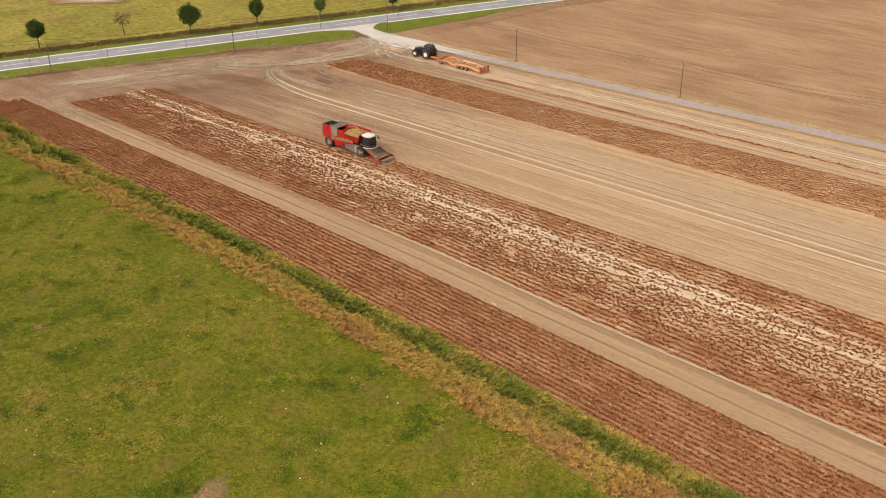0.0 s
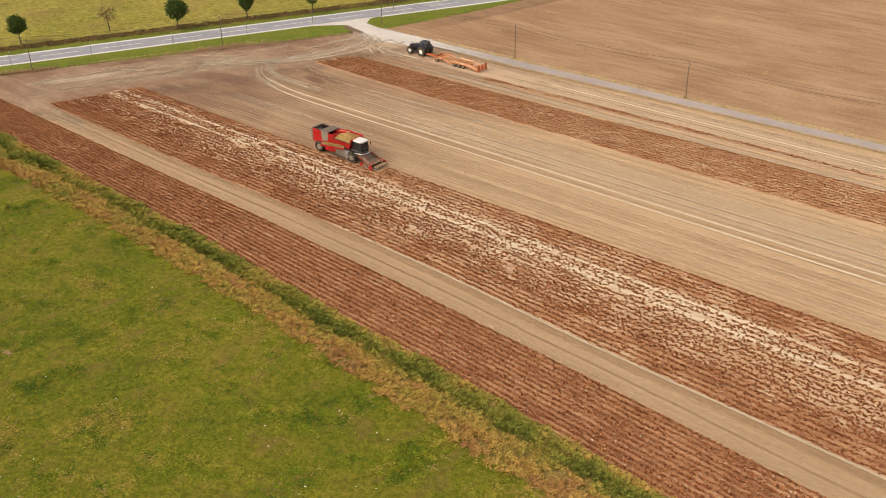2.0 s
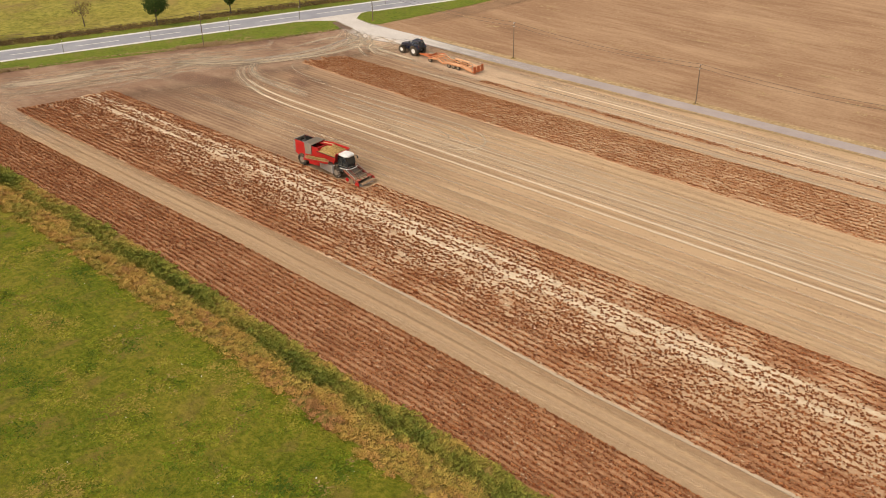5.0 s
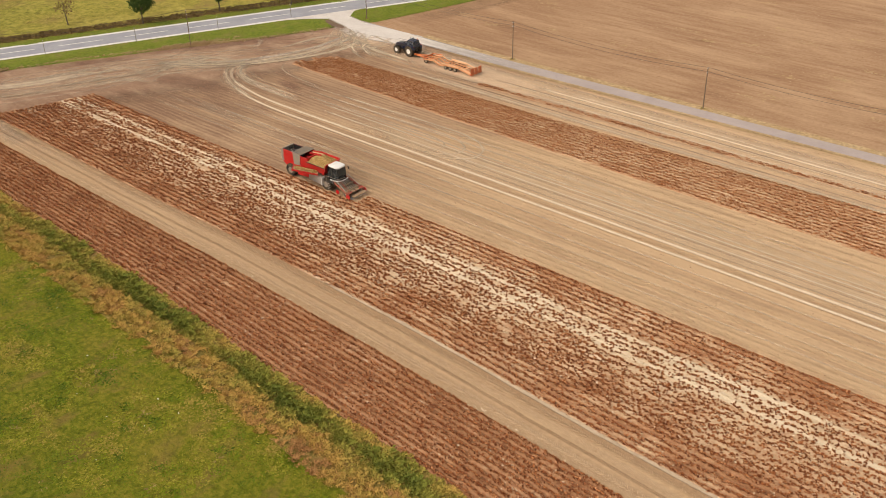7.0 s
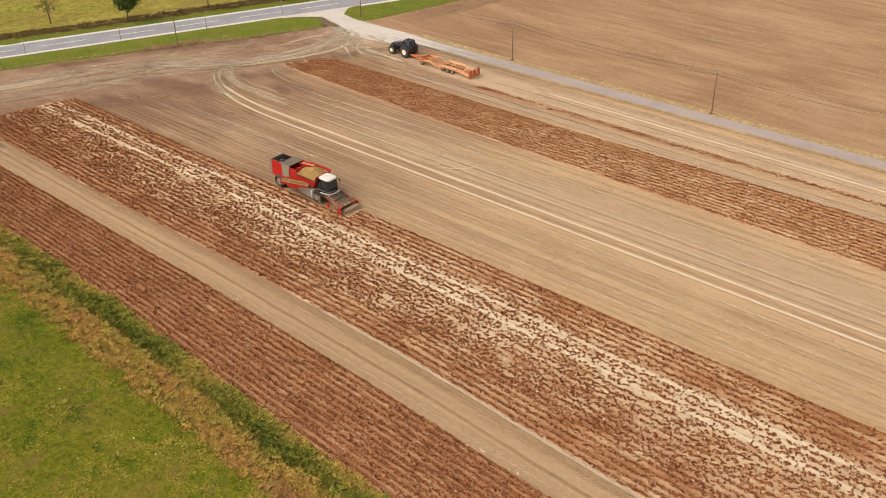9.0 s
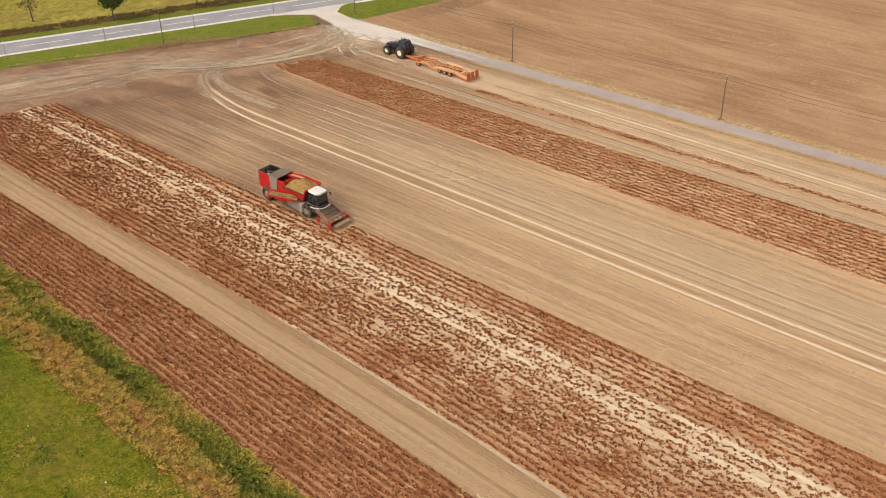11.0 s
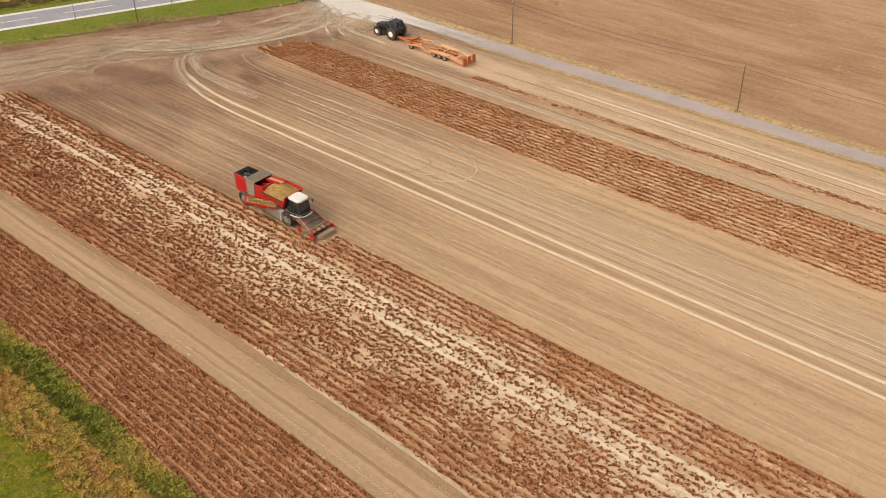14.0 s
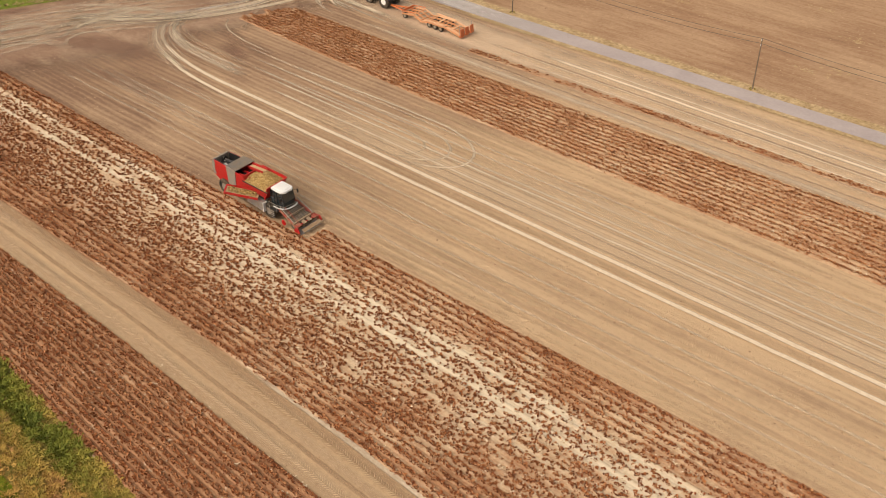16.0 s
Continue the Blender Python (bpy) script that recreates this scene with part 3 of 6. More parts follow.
road_band("ground_pasture", -300, 340, 9.4, 160.0, -0.02, PASTURE, "yellow-green rough pasture beyond the road", "meadow", across=90, rough=0.18, size=9)

# farm road and its dry verges
sheet("road_farm", -152, 120, FR_LOW, FR_TOP, 0.095, FARMROAD, "narrow grey farm road of worn concrete", "road", across=3)
sheet("ground_dry_verge", -136, 120, lambda u: FR_TOP(u), lambda u: FR_TOP(u) + 1.5, 0.08, DRYVERGE, "straw-yellow grass edge of the farm road", "verge", step=1.5, across=4, rough=0.03, size=2)
sheet("ground_dry_verge", -120, 120, lambda u: FR_LOW(u) - 0.8, lambda u: FR_LOW(u), 0.08, DRYVERGE, "straw-yellow grass edge of the farm road", "verge", step=1.5, across=4, rough=0.03, size=2)

# gravel mouth of the farm road
near_side = [tuple(by_road(s, n)) for s, n in ((30, 0.3), (33, -0.6), (37.5, -1.9), (40.3, -3.4))] + [
    (-154.4, 152.2), (-151.3, 151.3), (-148.4, 150.4), (-145.0, 150.7), (-141, 151.6), (-136, 152.6)]
far_side = [tuple(by_road(s, n)) for s, n in ((48.5, 0.3), (47.5, 0.0), (46.5, -0.4), (45.4, -2.0))] + [
    (-155.4, 156.6), (-153.2, 156.1), (-150.2, 155.6), (-147.0, 155.7), (-141, 156.0), (-136, 156.2)]
rim = np.array([near_side, far_side])
w = np.linspace(0, 1, 9)
flat = rim[0][:, None] * (1 - w[None, :, None]) + rim[1][:, None] * w[None, :, None]
me = mesh_of("road_mouth", np.concatenate([flat, np.full((*flat.shape[:2], 1), 0.105)], -1).reshape(-1, 3), grid_faces(len(near_side), 9), GRAVEL, True)
tagged(new("road_mouth", me), "pale gravel mouth where farm road meets road", "road", kind="structure")

# ---- potato rows ----
rng = np.random.RandomState(5)


def potato_row(u0, u1, at, dense, dry, group, label, leaf=HAULM, wide=0.56, high=0.25, pitch=0.105, loose=0.088, blades=6, size=(0.14, 0.255), form=(1.05, 0.8, 0.9, 0.85)):
    """A ridge of soil with the withered plants on it; dense(x, y) is the share of plants still standing."""
    u = np.arange(u0, u1, 0.45)
    v = at(u) + 0.03 * np.sin(u * 0.7 + u0) + rng.normal(0, 0.025, len(u))
    cols = []
    for o, h in ((-0.5, -0.03), (-0.28, 0.6), (0.0, 1.0), (0.28, 0.6), (0.5, -0.03)):
        cols.append(np.stack([u, v + o * wide + rng.normal(0, 0.02, len(u)), h * high * rng.uniform(0.7, 1.15, len(u))], -1))
    p = np.stack(cols, 1).reshape(-1, 3)
    row = given(new("potato_ridge", mesh_of("potato_ridge", p, grid_faces(len(u), 5), ROWSOIL, True)), "dry", dry(p[:, 0], p[:, 1]))
    tagged(row, label, "potato ridge", group)
    x = np.arange(u0 + 0.2, u1, pitch)
    x = x + rng.normal(0, 0.3 * pitch, len(x))
    y = at(x) + rng.normal(0, loose, len(x))
    keep = rng.uniform(0, 1, len(x)) < dense(x, y)
    x, y = x[keep], y[keep]
    off = (y - at(x)) / (wide * 0.5)
    v, f = clumps(x, y, high * np.clip(0.8 - 0.7 * np.abs(off), 0, 1), rng.uniform(*size, len(x)), blades, *form[:3], rng, form[3])
    h = new("haulm", mesh_of("haulm", v, f, leaf))
    h.parent = row
    tagged(h, "withered brown potato haulm", kind="stuff")
    return row


def chaff(u0, u1, at, share):
    """Pale flailed haulm lying on a row."""
    x = np.arange(u0, u1, 0.2)
    y = at(x) + rng.normal(0, 0.2, len(x))
    ok = rng.uniform(0, 1, len(x)) < share * np.interp(x, [-155, -118, -92], [0.3, 0.6, 1.0]) * np.clip(3.2 * drift(x, y, 3.5, 1.5, 91) - 1.0, 0, 1.6)
    x, y = x[ok], y[ok]
    return clumps(x, y, 0.1, rng.uniform(0.10, 0.24, len(x)), 4, 1.0, 1.2, 0.6, rng, 0.35)


def rows_between(count, u0, u1, lo, hi, dense, dry, group, label, leaf=HAULM):
    for i in range(count):
        w = (i + 0.5) / count
        at = lambda x, w=w: lo(x) * (1 - w) + hi(x) * w
        a, b = (k(w) if callable(k) else k for k in (u0, u1))
        potato_row(a + rng.uniform(-1, 1), b, at, dense, dry, group, label, leaf)


def dense_b(x, y):
    """How much haulm is left on the rows being lifted: full at the sides, single plants in the middle, few in the wheel tracks."""
    w = across_b(x, y)
    mid = np.interp(w, [0.0, 0.22, 0.42, 0.62, 0.74, 0.80, 1.0], [1.0, 1.0, 0.92, 0.78, 0.82, 1.0, 1.0])
    holes = np.clip((drift(x, y, 3.2, 1.3, 41) - 0.62) * 5, 0, 1) * np.interp(w, [0.1, 0.3, 0.75, 0.85], [0.1, 0.7, 0.8, 0.15])
    return mid * (1 - 0.62 * tracks_b(x, y)) * (1 - holes)


def dense_a(x, y):
    return np.clip(1.35 - 1.1 * np.clip(drift(x, y, 4.0, 1.6, 43) - 0.3, 0, 1), 0, 1)


ALONG_A = "potato rows beside the ditch"
rows_between(13, lambda w: -178 + 6 * w, -8, lambda u: DITCH_TOP(u) + 0.25, A_TOP, dense_a, dry_a, ALONG_A, "earthed-up potato row with withered red-brown haulm")
B_N = 24
heaps = []
for i in range(B_N):
    w = (i + 0.5) / B_N
    at = lambda x, w=w: B_LOW(x) * (1 - w) + 103.6 * w
    heaps.append(chaff(-155 if w < 0.8 else -98, 8, at, 0.3 if 0.3 < w < 0.8 else 0.2))
    start = -164 + 5.5 * w if at(np.array([-110.0]))[0] < 101.2 else -99.2
    loner = 0.22 < w < 0.80
    potato_row(start, -8, at, dense_b, dry_b, "potato rows being lifted", "potato row half stripped of its brown haulm" if loner else "earthed-up potato row with withered brown haulm",
               HAULM_DUSTY if loner else HAULM, 0.6 if loner else 0.55, 0.11 if loner else 0.24, 0.105, 0.18 if loner else 0.095, 6, (0.15, 0.265), (1.0, 0.75, 0.95, 0.8))
rows_between(13, lambda w: -145 + 4 * w, -8, C_LOW, C_TOP, dense_a, dry_c, "potato rows near the farm road", "earthed-up potato row with withered brown haulm", HAULM_RUST)
for off, share in ((0.0, 0.65), (0.5, 0.5)):
    potato_row(-113, -8, edge((-120, 143.7 + off), (-44, 144.9 + off), (90, 146 + off)), lambda x, y: share * np.clip(1.6 * drift(x, y, 5.0, 2.0, 47), 0, 1), dry_c,
               "potato rows near the farm road", "single leftover potato row with thin haulm", HAULM_RUST, 0.75, 0.11)
for lo, hi, count, u0, share in ((lambda u: DITCH_TOP(u) + 0.5, A_TOP, 13, -170, 0.12), (C_LOW, C_TOP, 13, -138, 0.4)):
    for i in range(count):
        heaps.append(chaff(u0, 8, lambda x, w=(i + 0.9) / count: lo(x) * (1 - w) + hi(x) * w, share))
joined("haulm_chaff", heaps, CHAFF, "pale flailed haulm strewn on the ridges", "chaff", kind="stuff", smooth=False)

# pale gravel carried along the farm road, thinning out
GRAVELDUST = dust("gravel_film", (0.54, 0.49, 0.44), (0.71, 0.66, 0.61), 0.4)
u = np.arange(-139, -103, 1.5)
w = np.array([0.0, 0.15, 0.5, 0.85, 1.0])
V = FR_LOW(u)[:, None] * (1 - w) + FR_TOP(u)[:, None] * w
film = np.interp(u, [-139, -128, -104], [1.3, 0.7, 0.0])[:, None] * np.array([0.3, 1, 0.85, 1, 0.3])
carry = new("road_gravel_film", mesh_of("road_gravel_film", np.stack([np.repeat(u[:, None], 5, 1), V, np.full(V.shape, 0.112)], -1).reshape(-1, 3), grid_faces(len(u), 5), GRAVELDUST, True))
carry.data.attributes.new("film", "FLOAT", "POINT").data.foreach_set("value", film.ravel())
tagged(carry, "thin pale gravel carried onto the farm road", "gravel", kind="structure")
# ---- wheel marks in the soil ----
U0, U1 = -150, 30


def level(v, a=U0, b=U1):
    return [(x, v) for x in np.arange(a, b, 6.0)]


def follow(line, off, a, b):
    x = np.arange(a, b, 5.0)
    return list(zip(x, line(x) + off))


# the way in from the gravel mouth, the turns into the field and the fan of tracks along the headland
PATH_IN = [(-147.4, 151.0), (-146.2, 147.0), (-145.9, 143.1), (-145.9, 139.1), (-147.3, 133.8), (-149.5, 129.4), (-152.0, 125.3), (-155.1, 121.9), (-159.1, 119.1), (-163.0, 116.3)]
PATH_NEAR = [(-145.5, 151.3), (-142.9, 145.8), (-142.8, 141.5), (-144.1, 137.4), (-146.1, 132.7), (-148.6, 128.7), (-151.4, 124.8)]
TURNS = [
    [(-151.1, 127.1), (-151.5, 124.4), (-150.2, 122.1), (-146.9, 120.0), (-143.0, 118.6), (-138.6, 117.8)],
    [(-152.0, 125.3), (-151.0, 122.2), (-147.8, 119.4), (-144.1, 117.7), (-140.5, 116.8), (-135.6, 115.9)],
    [(-150.9, 127.5), (-150.6, 124.5), (-147.6, 121.7), (-143.2, 120.2), (-137.3, 119.9), (-130.3, 120.0)],
    [(-150.3, 127.6), (-149.7, 124.5), (-146.8, 122.6), (-142.7, 121.9), (-137.0, 121.8), (-130.8, 121.8)],
]
FANS = [
    [(-150.0, 128.0), (-155.1, 121.9), (-160.0, 116.4), (-162.8, 110.6), (-166.8, 102.7), (-170.7, 95.1), (-176, 88)],
    [(-152.0, 126.0), (-159.5, 119.4), (-165.7, 112.5), (-167.6, 108.4), (-170.5, 99.8), (-172.3, 95.9), (-178, 88)],
    [(-155.0, 121.0), (-160.5, 115.6), (-161.0, 110.3), (-163.0, 104.5), (-165.6, 99.0), (-168.4, 93.1), (-172, 86)],
    [(-146.6, 136.0), (-153.2, 126.4), (-161.3, 120.7), (-167.5, 113.7), (-171.8, 105.7), (-175.0, 97.4), (-180, 90)],
    [(-150.5, 137.0), (-160.8, 123.9), (-165.8, 114.8), (-169.4, 106.3), (-171.6, 99.5)],
]


def shifted(pts, dx, dy):
    return [(x + dx, y + dy) for x, y in pts]


marks = [
    (TURNS[1][3:] + level(115.5, -130), 0.42, 1.3, PALE), (TURNS[0][3:] + level(117.4, -132), 0.46, 1.3, PALE),
    (level(120.0, -126), 0.35, 0.5, PALE), (level(121.8, -128), 0.35, 0.5, PALE), (level(122.6, -132), 0.35, 0.4, PALE), (level(124.4, -134), 0.3, 0.32, PALE),
    (level(126.0, -138), 0.3, 0.25, PALE), (level(113.2, -140), 0.3, 0.28, PALE), (level(110.6, -138), 0.3, 0.25, PALE), (level(106.2, -150), 0.3, 0.22, PALE), (level(108.4, -150), 0.25, 0.2, PALE),
    (level(119.8, -124), 4.0, 0.6, BANDDUST), (level(119.2, -116), 2.0, 0.35, BANDDUST), (level(124, -104), 4.0, 0.4, BANDDUST), (level(119.5, -110), 0.2, 0.3, BROWN), (level(121.3, -105), 0.2, 0.3, BROWN), (level(120.6, -112), 0.16, 0.25, BROWN), (level(118.3, -118), 0.2, 0.3, BROWN), (level(116.4, -132), 0.8, 0.14, BROWN),
    (level(112.3, -150), 0.9, 0.16, BROWN), (level(106.8, -150), 0.6, 0.16, BROWN), (level(109.9, -150), 0.5, 0.18, BROWN),
    # wide loop in the middle of the field
    ([(-128, 126.0), (-112, 126.6), (-102, 126.8), (-97.4, 125.6), (-95.0, 122.6), (-96.6, 119.6), (-102, 117.9)], 0.32, 0.5, PALE),
    ([(-128, 124.4), (-112, 124.8), (-103, 125.0), (-99.2, 124.0), (-97.6, 122.0), (-99, 119.6), (-104, 118.0)], 0.3, 0.42, PALE),
    ([(-125, 122.9), (-112, 123.2), (-104, 123.2), (-101, 122.2), (-100.6, 120.6), (-103, 118.8)], 0.28, 0.3, PALE),
    # round the parked machines
    ([(-150, 151), (-145, 147.5), (-141.9, 143.2), (-139.1, 141.3), (-134, 140.8)], 0.35, 0.32, PALE), ([(-149, 151.5), (-143.5, 149), (-140.8, 144.5), (-134.4, 143.6), (-124, 143.2)], 0.35, 0.3, PALE),
    ([(-147, 152), (-142, 150.4), (-136, 149.9), (-120, 150.2)], 0.5, 0.3, PALE), ([(-146, 151), (-141.5, 146.6), (-136.5, 145.0), (-128, 144.4)], 0.4, 0.28, PALE),
    # lane beside the ridges
    (follow(A_TOP, 0.9, -168, 20), 1.7, 0.2, GREYDUST), (follow(A_TOP, 2.95, -168, 20), 1.0, 0.2, GREYDUST), (follow(A_TOP, 2.2, -168, 20), 0.4, 0.4, BROWN),
    (follow(B_LOW, -0.5, -160, 20), 1.5, 0.32, BROWN), (follow(B_LOW, 0.05, -90, 20), 0.5, 0.5, PALE),
    # the bare strip beside the farm road
    (level(147.6, -142), 7.0, 0.9, GREYDUST), (level(147.8, -124), 5.0, 0.3, BANDDUST), (level(141.6, -130), 2.2, 0.5, GREYDUST), (level(148.7, -105), 0.5, 0.8, PALE), (level(149.6, -100), 0.3, 0.6, PALE), (level(146.95, -112), 0.2, 0.6, PALE), (level(145.4, -104), 0.25, 0.6, PALE), (level(142.3, -118), 0.25, 0.35, BROWN), (level(147.3, -112), 0.3, 0.5, BROWN),
    (level(151.3, -110), 1.0, 0.4, GREYDUST), (level(141.2, -130), 0.6, 0.35, PALE),
]
r2 = np.random.RandomState(12)
for base, spread, count, most in ([(PATH_IN, 0.7, 12, 0.55), (PATH_NEAR, 0.5, 8, 0.5)] + [(q, 0.6, 7, 0.45) for q in TURNS] + [(q, 1.5, 10, 0.24) for q in FANS]):
    for k in range(count):
        a = r2.normal(0, spread, 2)
        k0 = r2.randint(0, 2)
        marks.append((shifted(base, a[0], a[1])[k0:], r2.uniform(0.15, 0.5), r2.uniform(0.15, most), BROWN if k % 4 == 3 else PALE if k % 3 else GREYDUST))
for k in range(70):  # short scuffs of turning wheels
    y = r2.uniform(92, 148)
    x = headland(y) + r2.uniform(3, 17)
    a, ln, c = math.radians(64 + r2.normal(0, 14)), r2.uniform(3, 9), r2.normal(0, 0.5)
    marks.append(([(x + math.cos(a + c * t) * ln * t, y + math.sin(a + c * t) * ln * t) for t in (-1, -0.5, 0, 0.5, 1)], r2.uniform(0.3, 1.0), r2.uniform(0.12, 0.4), (BROWN, PALE, GREYDUST)[k % 3]))
marks += [([(-161, 109.5), (-156, 112.5), (-151, 115), (-146, 115.6), (-140, 113.5)], 4.0, 0.5, DAMP), ([(-152, 106), (-146, 109), (-139, 110.5), (-130, 110.2)], 3.2, 0.4, DAMP), ([(-140.5, 124.6), (-137, 124.0), (-133.5, 123.4)], 2.0, 0.6, DAMP),
          ([(-146, 128.5), (-140, 126.6), (-130, 126.2)], 2.2, 0.4, DAMP), ([(-170, 117), (-166, 123), (-161, 131), (-157, 139)], 2.6, 0.45, DAMP), ([(-176, 104), (-172, 111), (-168, 117)], 2.0, 0.4, DAMP)]
marks += [(PATH_IN[:8], 1.1, 0.7, GRAVELDUST), (shifted(PATH_IN[:8], -1.5, 0.3), 0.8, 0.4, GRAVELDUST), (PATH_NEAR, 0.9, 0.5, PALE), (PATH_IN, 4.0, 0.35, GREYDUST), (FANS[0], 2.5, 0.35, GREYDUST), (FANS[2][2:], 2.2, 0.4, GREYDUST), (FANS[1][3:], 2.4, 0.45, PALE)]
marks += [([(-145.1, 131.8), (-145.6, 130.0), (-144.2, 128.2), (-139.7, 127.0), (-132, 126.6)], 0.25, 0.4, PALE), ([(-142.6, 148.3), (-144.0, 145.7), (-142.5, 143.6), (-137.6, 141.4)], 0.35, 0.6, PALE),
          ([(-140.8, 149.2), (-142.2, 146.4), (-139.7, 144.0), (-135.1, 142.3)], 0.35, 0.6, PALE), ([(-143, 147), (-140.0, 145.6), (-135.3, 145.0), (-126.8, 145.0)], 0.9, 0.6, PALE)]
marks.append(([(-154, 151.2), (-149, 149.8), (-144, 149.9), (-138, 151.2), (-131, 152.2)], 2.6, 1.0, GRAVELDUST))
marks.append(([(-153, 150.6), (-147, 149), (-141, 148.6), (-134, 149.6)], 4.5, 0.7, GREYDUST))
for k in range(9):
    a = r2.normal(0, 1.0, 2)
    marks.append((shifted([(-151, 151), (-146, 148.5 - 0.6 * k), (-142.5, 145.5 - 0.5 * k), (-138 - 0.5 * k, 143.0 + 0.5 * k), (-133, 142.5 + 0.4 * k)], a[0], a[1] * 0.4), r2.uniform(0.15, 0.5), r2.uniform(0.12, 0.35), PALE))
marks.append(([(-178, 86), (-172, 84.6), (-164, 84.2), (-150, 84.0)], 2.6, 0.35, GREYDUST))
marks.append(([(-178, 96), (-173, 89), (-166, 85.4), (-156, 84.2), (-140, 84.0)], 2.4, 0.35, GREYDUST))
marks.append((([(tilled_edge(v) + 3.0, v) for v in np.arange(158, 260, 4.0)]), 5.0, 0.6, BROWN))
for k in range(9):
    v0 = r2.uniform(104.5, 115)
    a0 = r2.uniform(-152, -135)
    marks.append((level(v0, a0, a0 + r2.uniform(25, 60)), r2.uniform(0.15, 0.3), r2.uniform(0.1, 0.22), PALE))
for k, (pts, w, st, mt) in enumerate(sorted(marks, key=lambda q: (q[3] is PALE, -q[1]))):
    what = "brown turned soil streak along the field" if mt is BROWN else "damp reddish soil patch on the headland" if mt is DAMP else "pale dusty wheel track on the soil" if mt is PALE else "greyish dry dust band on the soil"
    wheel_track(pts, w * (1.35 if mt is PALE else 1.3), st * (1.35 if mt is PALE else 1.0), 0.040 + 0.0004 * k, mt, what, 0.03, k)

lugs_v, lugs_f = [], []


def tread(path, width=0.58, pitch=0.25):
    """The herringbone print of a tractor tyre along a line of points."""
    v, f, line, _ = ribbon(path, width, 0.0, step=pitch)
    L = len(line)
    for s in (-1, 1):
        x, y, tx, ty = line.T
        nx, ny = -ty, tx
        j = rng.uniform(0.6, 1.0, L)
        keep = rng.uniform(0, 1, L) < 0.95 - 0.5 * (smooth_noise(x, y, 14, 4) < -0.45)
        a = np.stack([x + tx * 0.14, y + ty * 0.14], 1)
        b = np.stack([x - tx * 0.1 + nx * s * width * 0.5, y - ty * 0.1 + ny * s * width * 0.5], 1)
        a += np.stack([nx * s * 0.03, ny * s * 0.03], 1)
        o = np.stack([tx, ty], 1) * 0.055
        zz = np.full((L, 1), 0.03)
        top = zz + 0.042 * j[:, None]
        q = np.stack([np.hstack([a - o, zz]), np.hstack([b - o, zz]), np.hstack([b + o, zz]), np.hstack([a + o, zz]),
                      np.hstack([(a - o * 0.2), top]), np.hstack([(b - o * 0.2), top])], 1)[keep]
        k = sum(len(z) for z in lugs_v) + np.arange(len(q))[:, None] * 6
        lugs_v.append(q.reshape(-1, 3))
        lugs_f.append(np.vstack([k + np.array([[0, 1, 5, 4]]), k + np.array([[2, 3, 4, 5]])]))


for v0 in (104.6, 105.6, 107.6, 108.4, 110.6, 111.5, 113.4, 116.4, 123.1, 123.9, 126.0, 127.0, 128.6, 142.0, 146.4, 148.0, 149.8, 151.0):
    tread(level(v0, -118 if v0 < 115 else -108, 10))
for off in (1.1, 4.0):
    tread(follow(A_TOP, off, -160, 10))
joined("ground_tread_prints", [(np.vstack(lugs_v), np.vstack(lugs_f))], TREAD, "herringbone tyre prints in dry soil", "tyre prints", kind="stuff", smooth=False)


def crumbs(name, n, u0, u1, lo, hi, size, mat, label, z=0.0):
    """Loose clods: small uneven lumps strewn on the soil."""
    x = rng.uniform(u0, u1, n)
    y = lo(x) + rng.uniform(0, 1, n) * (hi(x) - lo(x))
    ok = x > headland(y) + 1
    x, y = x[ok], y[ok]
    n = len(x)
    s = size * rng.uniform(0.4, 1.0, n) ** 2 * rng.choice([1, 1, 1, 1.8], n)
    a = rng.uniform(0, 6.28, n)
    vs = []
    for k, h in ((0, 0), (1, 0), (2, 0), (3, 1)):
        r = s * rng.uniform(0.7, 1.3, n) * (0.2 if k == 3 else 1)
        vs.append(np.stack([x + np.cos(a + k * 2.09) * r, y + np.sin(a + k * 2.09) * r, z + h * s * rng.uniform(0.6, 1.1, n)], -1))
    v = np.stack(vs, 1).reshape(-1, 3)
    k = np.arange(n)[:, None] * 4
    f = np.vstack([k + np.array([[0, 1, 3]]), k + np.array([[1, 2, 3]]), k + np.array([[2, 0, 3]])])
    return tagged(new(name, mesh_of(name, v, f, mat)), label, "soil clods", kind="stuff")


CLOD = leafy("soil_clods", [(0.31, 0.19, 0.112), (0.37, 0.235, 0.142), (0.44, 0.29, 0.178), (0.56, 0.40, 0.255)], 0.95)
crumbs("soil_clods", 15000, -165, 0, lambda x: np.full(len(x), 101.3), lambda x: np.full(len(x), 131.0), 0.07, CLOD, "loose dry clods on the harvested soil")
crumbs("soil_clods", 12000, -150, 0, C_TOP, lambda x: FR_LOW(x) - 1.0, 0.07, CLOD, "loose dry clods on the bare strip by the farm road")
crumbs("soil_clods", 5000, -186, 0, A_TOP, B_LOW, 0.06, CLOD, "loose dry clods on the wheel lane")
crumbs("soil_clods", 6000, -186, -140, lambda x: np.full(len(x), 80.0), lambda x: np.full(len(x), 152.0), 0.06, CLOD, "loose dry clods on the headland")
crumbs("soil_clods", 26000, -140, 10, lambda x: FR_TOP(x) + 2, lambda x: np.full(len(x), 245.0), 0.10, CLOD, "loose dry clods on the tilled field")
STRAW = leafy("straw_wisps", [(0.40, 0.27, 0.13), (0.52, 0.37, 0.2), (0.45, 0.33, 0.2)], 0.9)

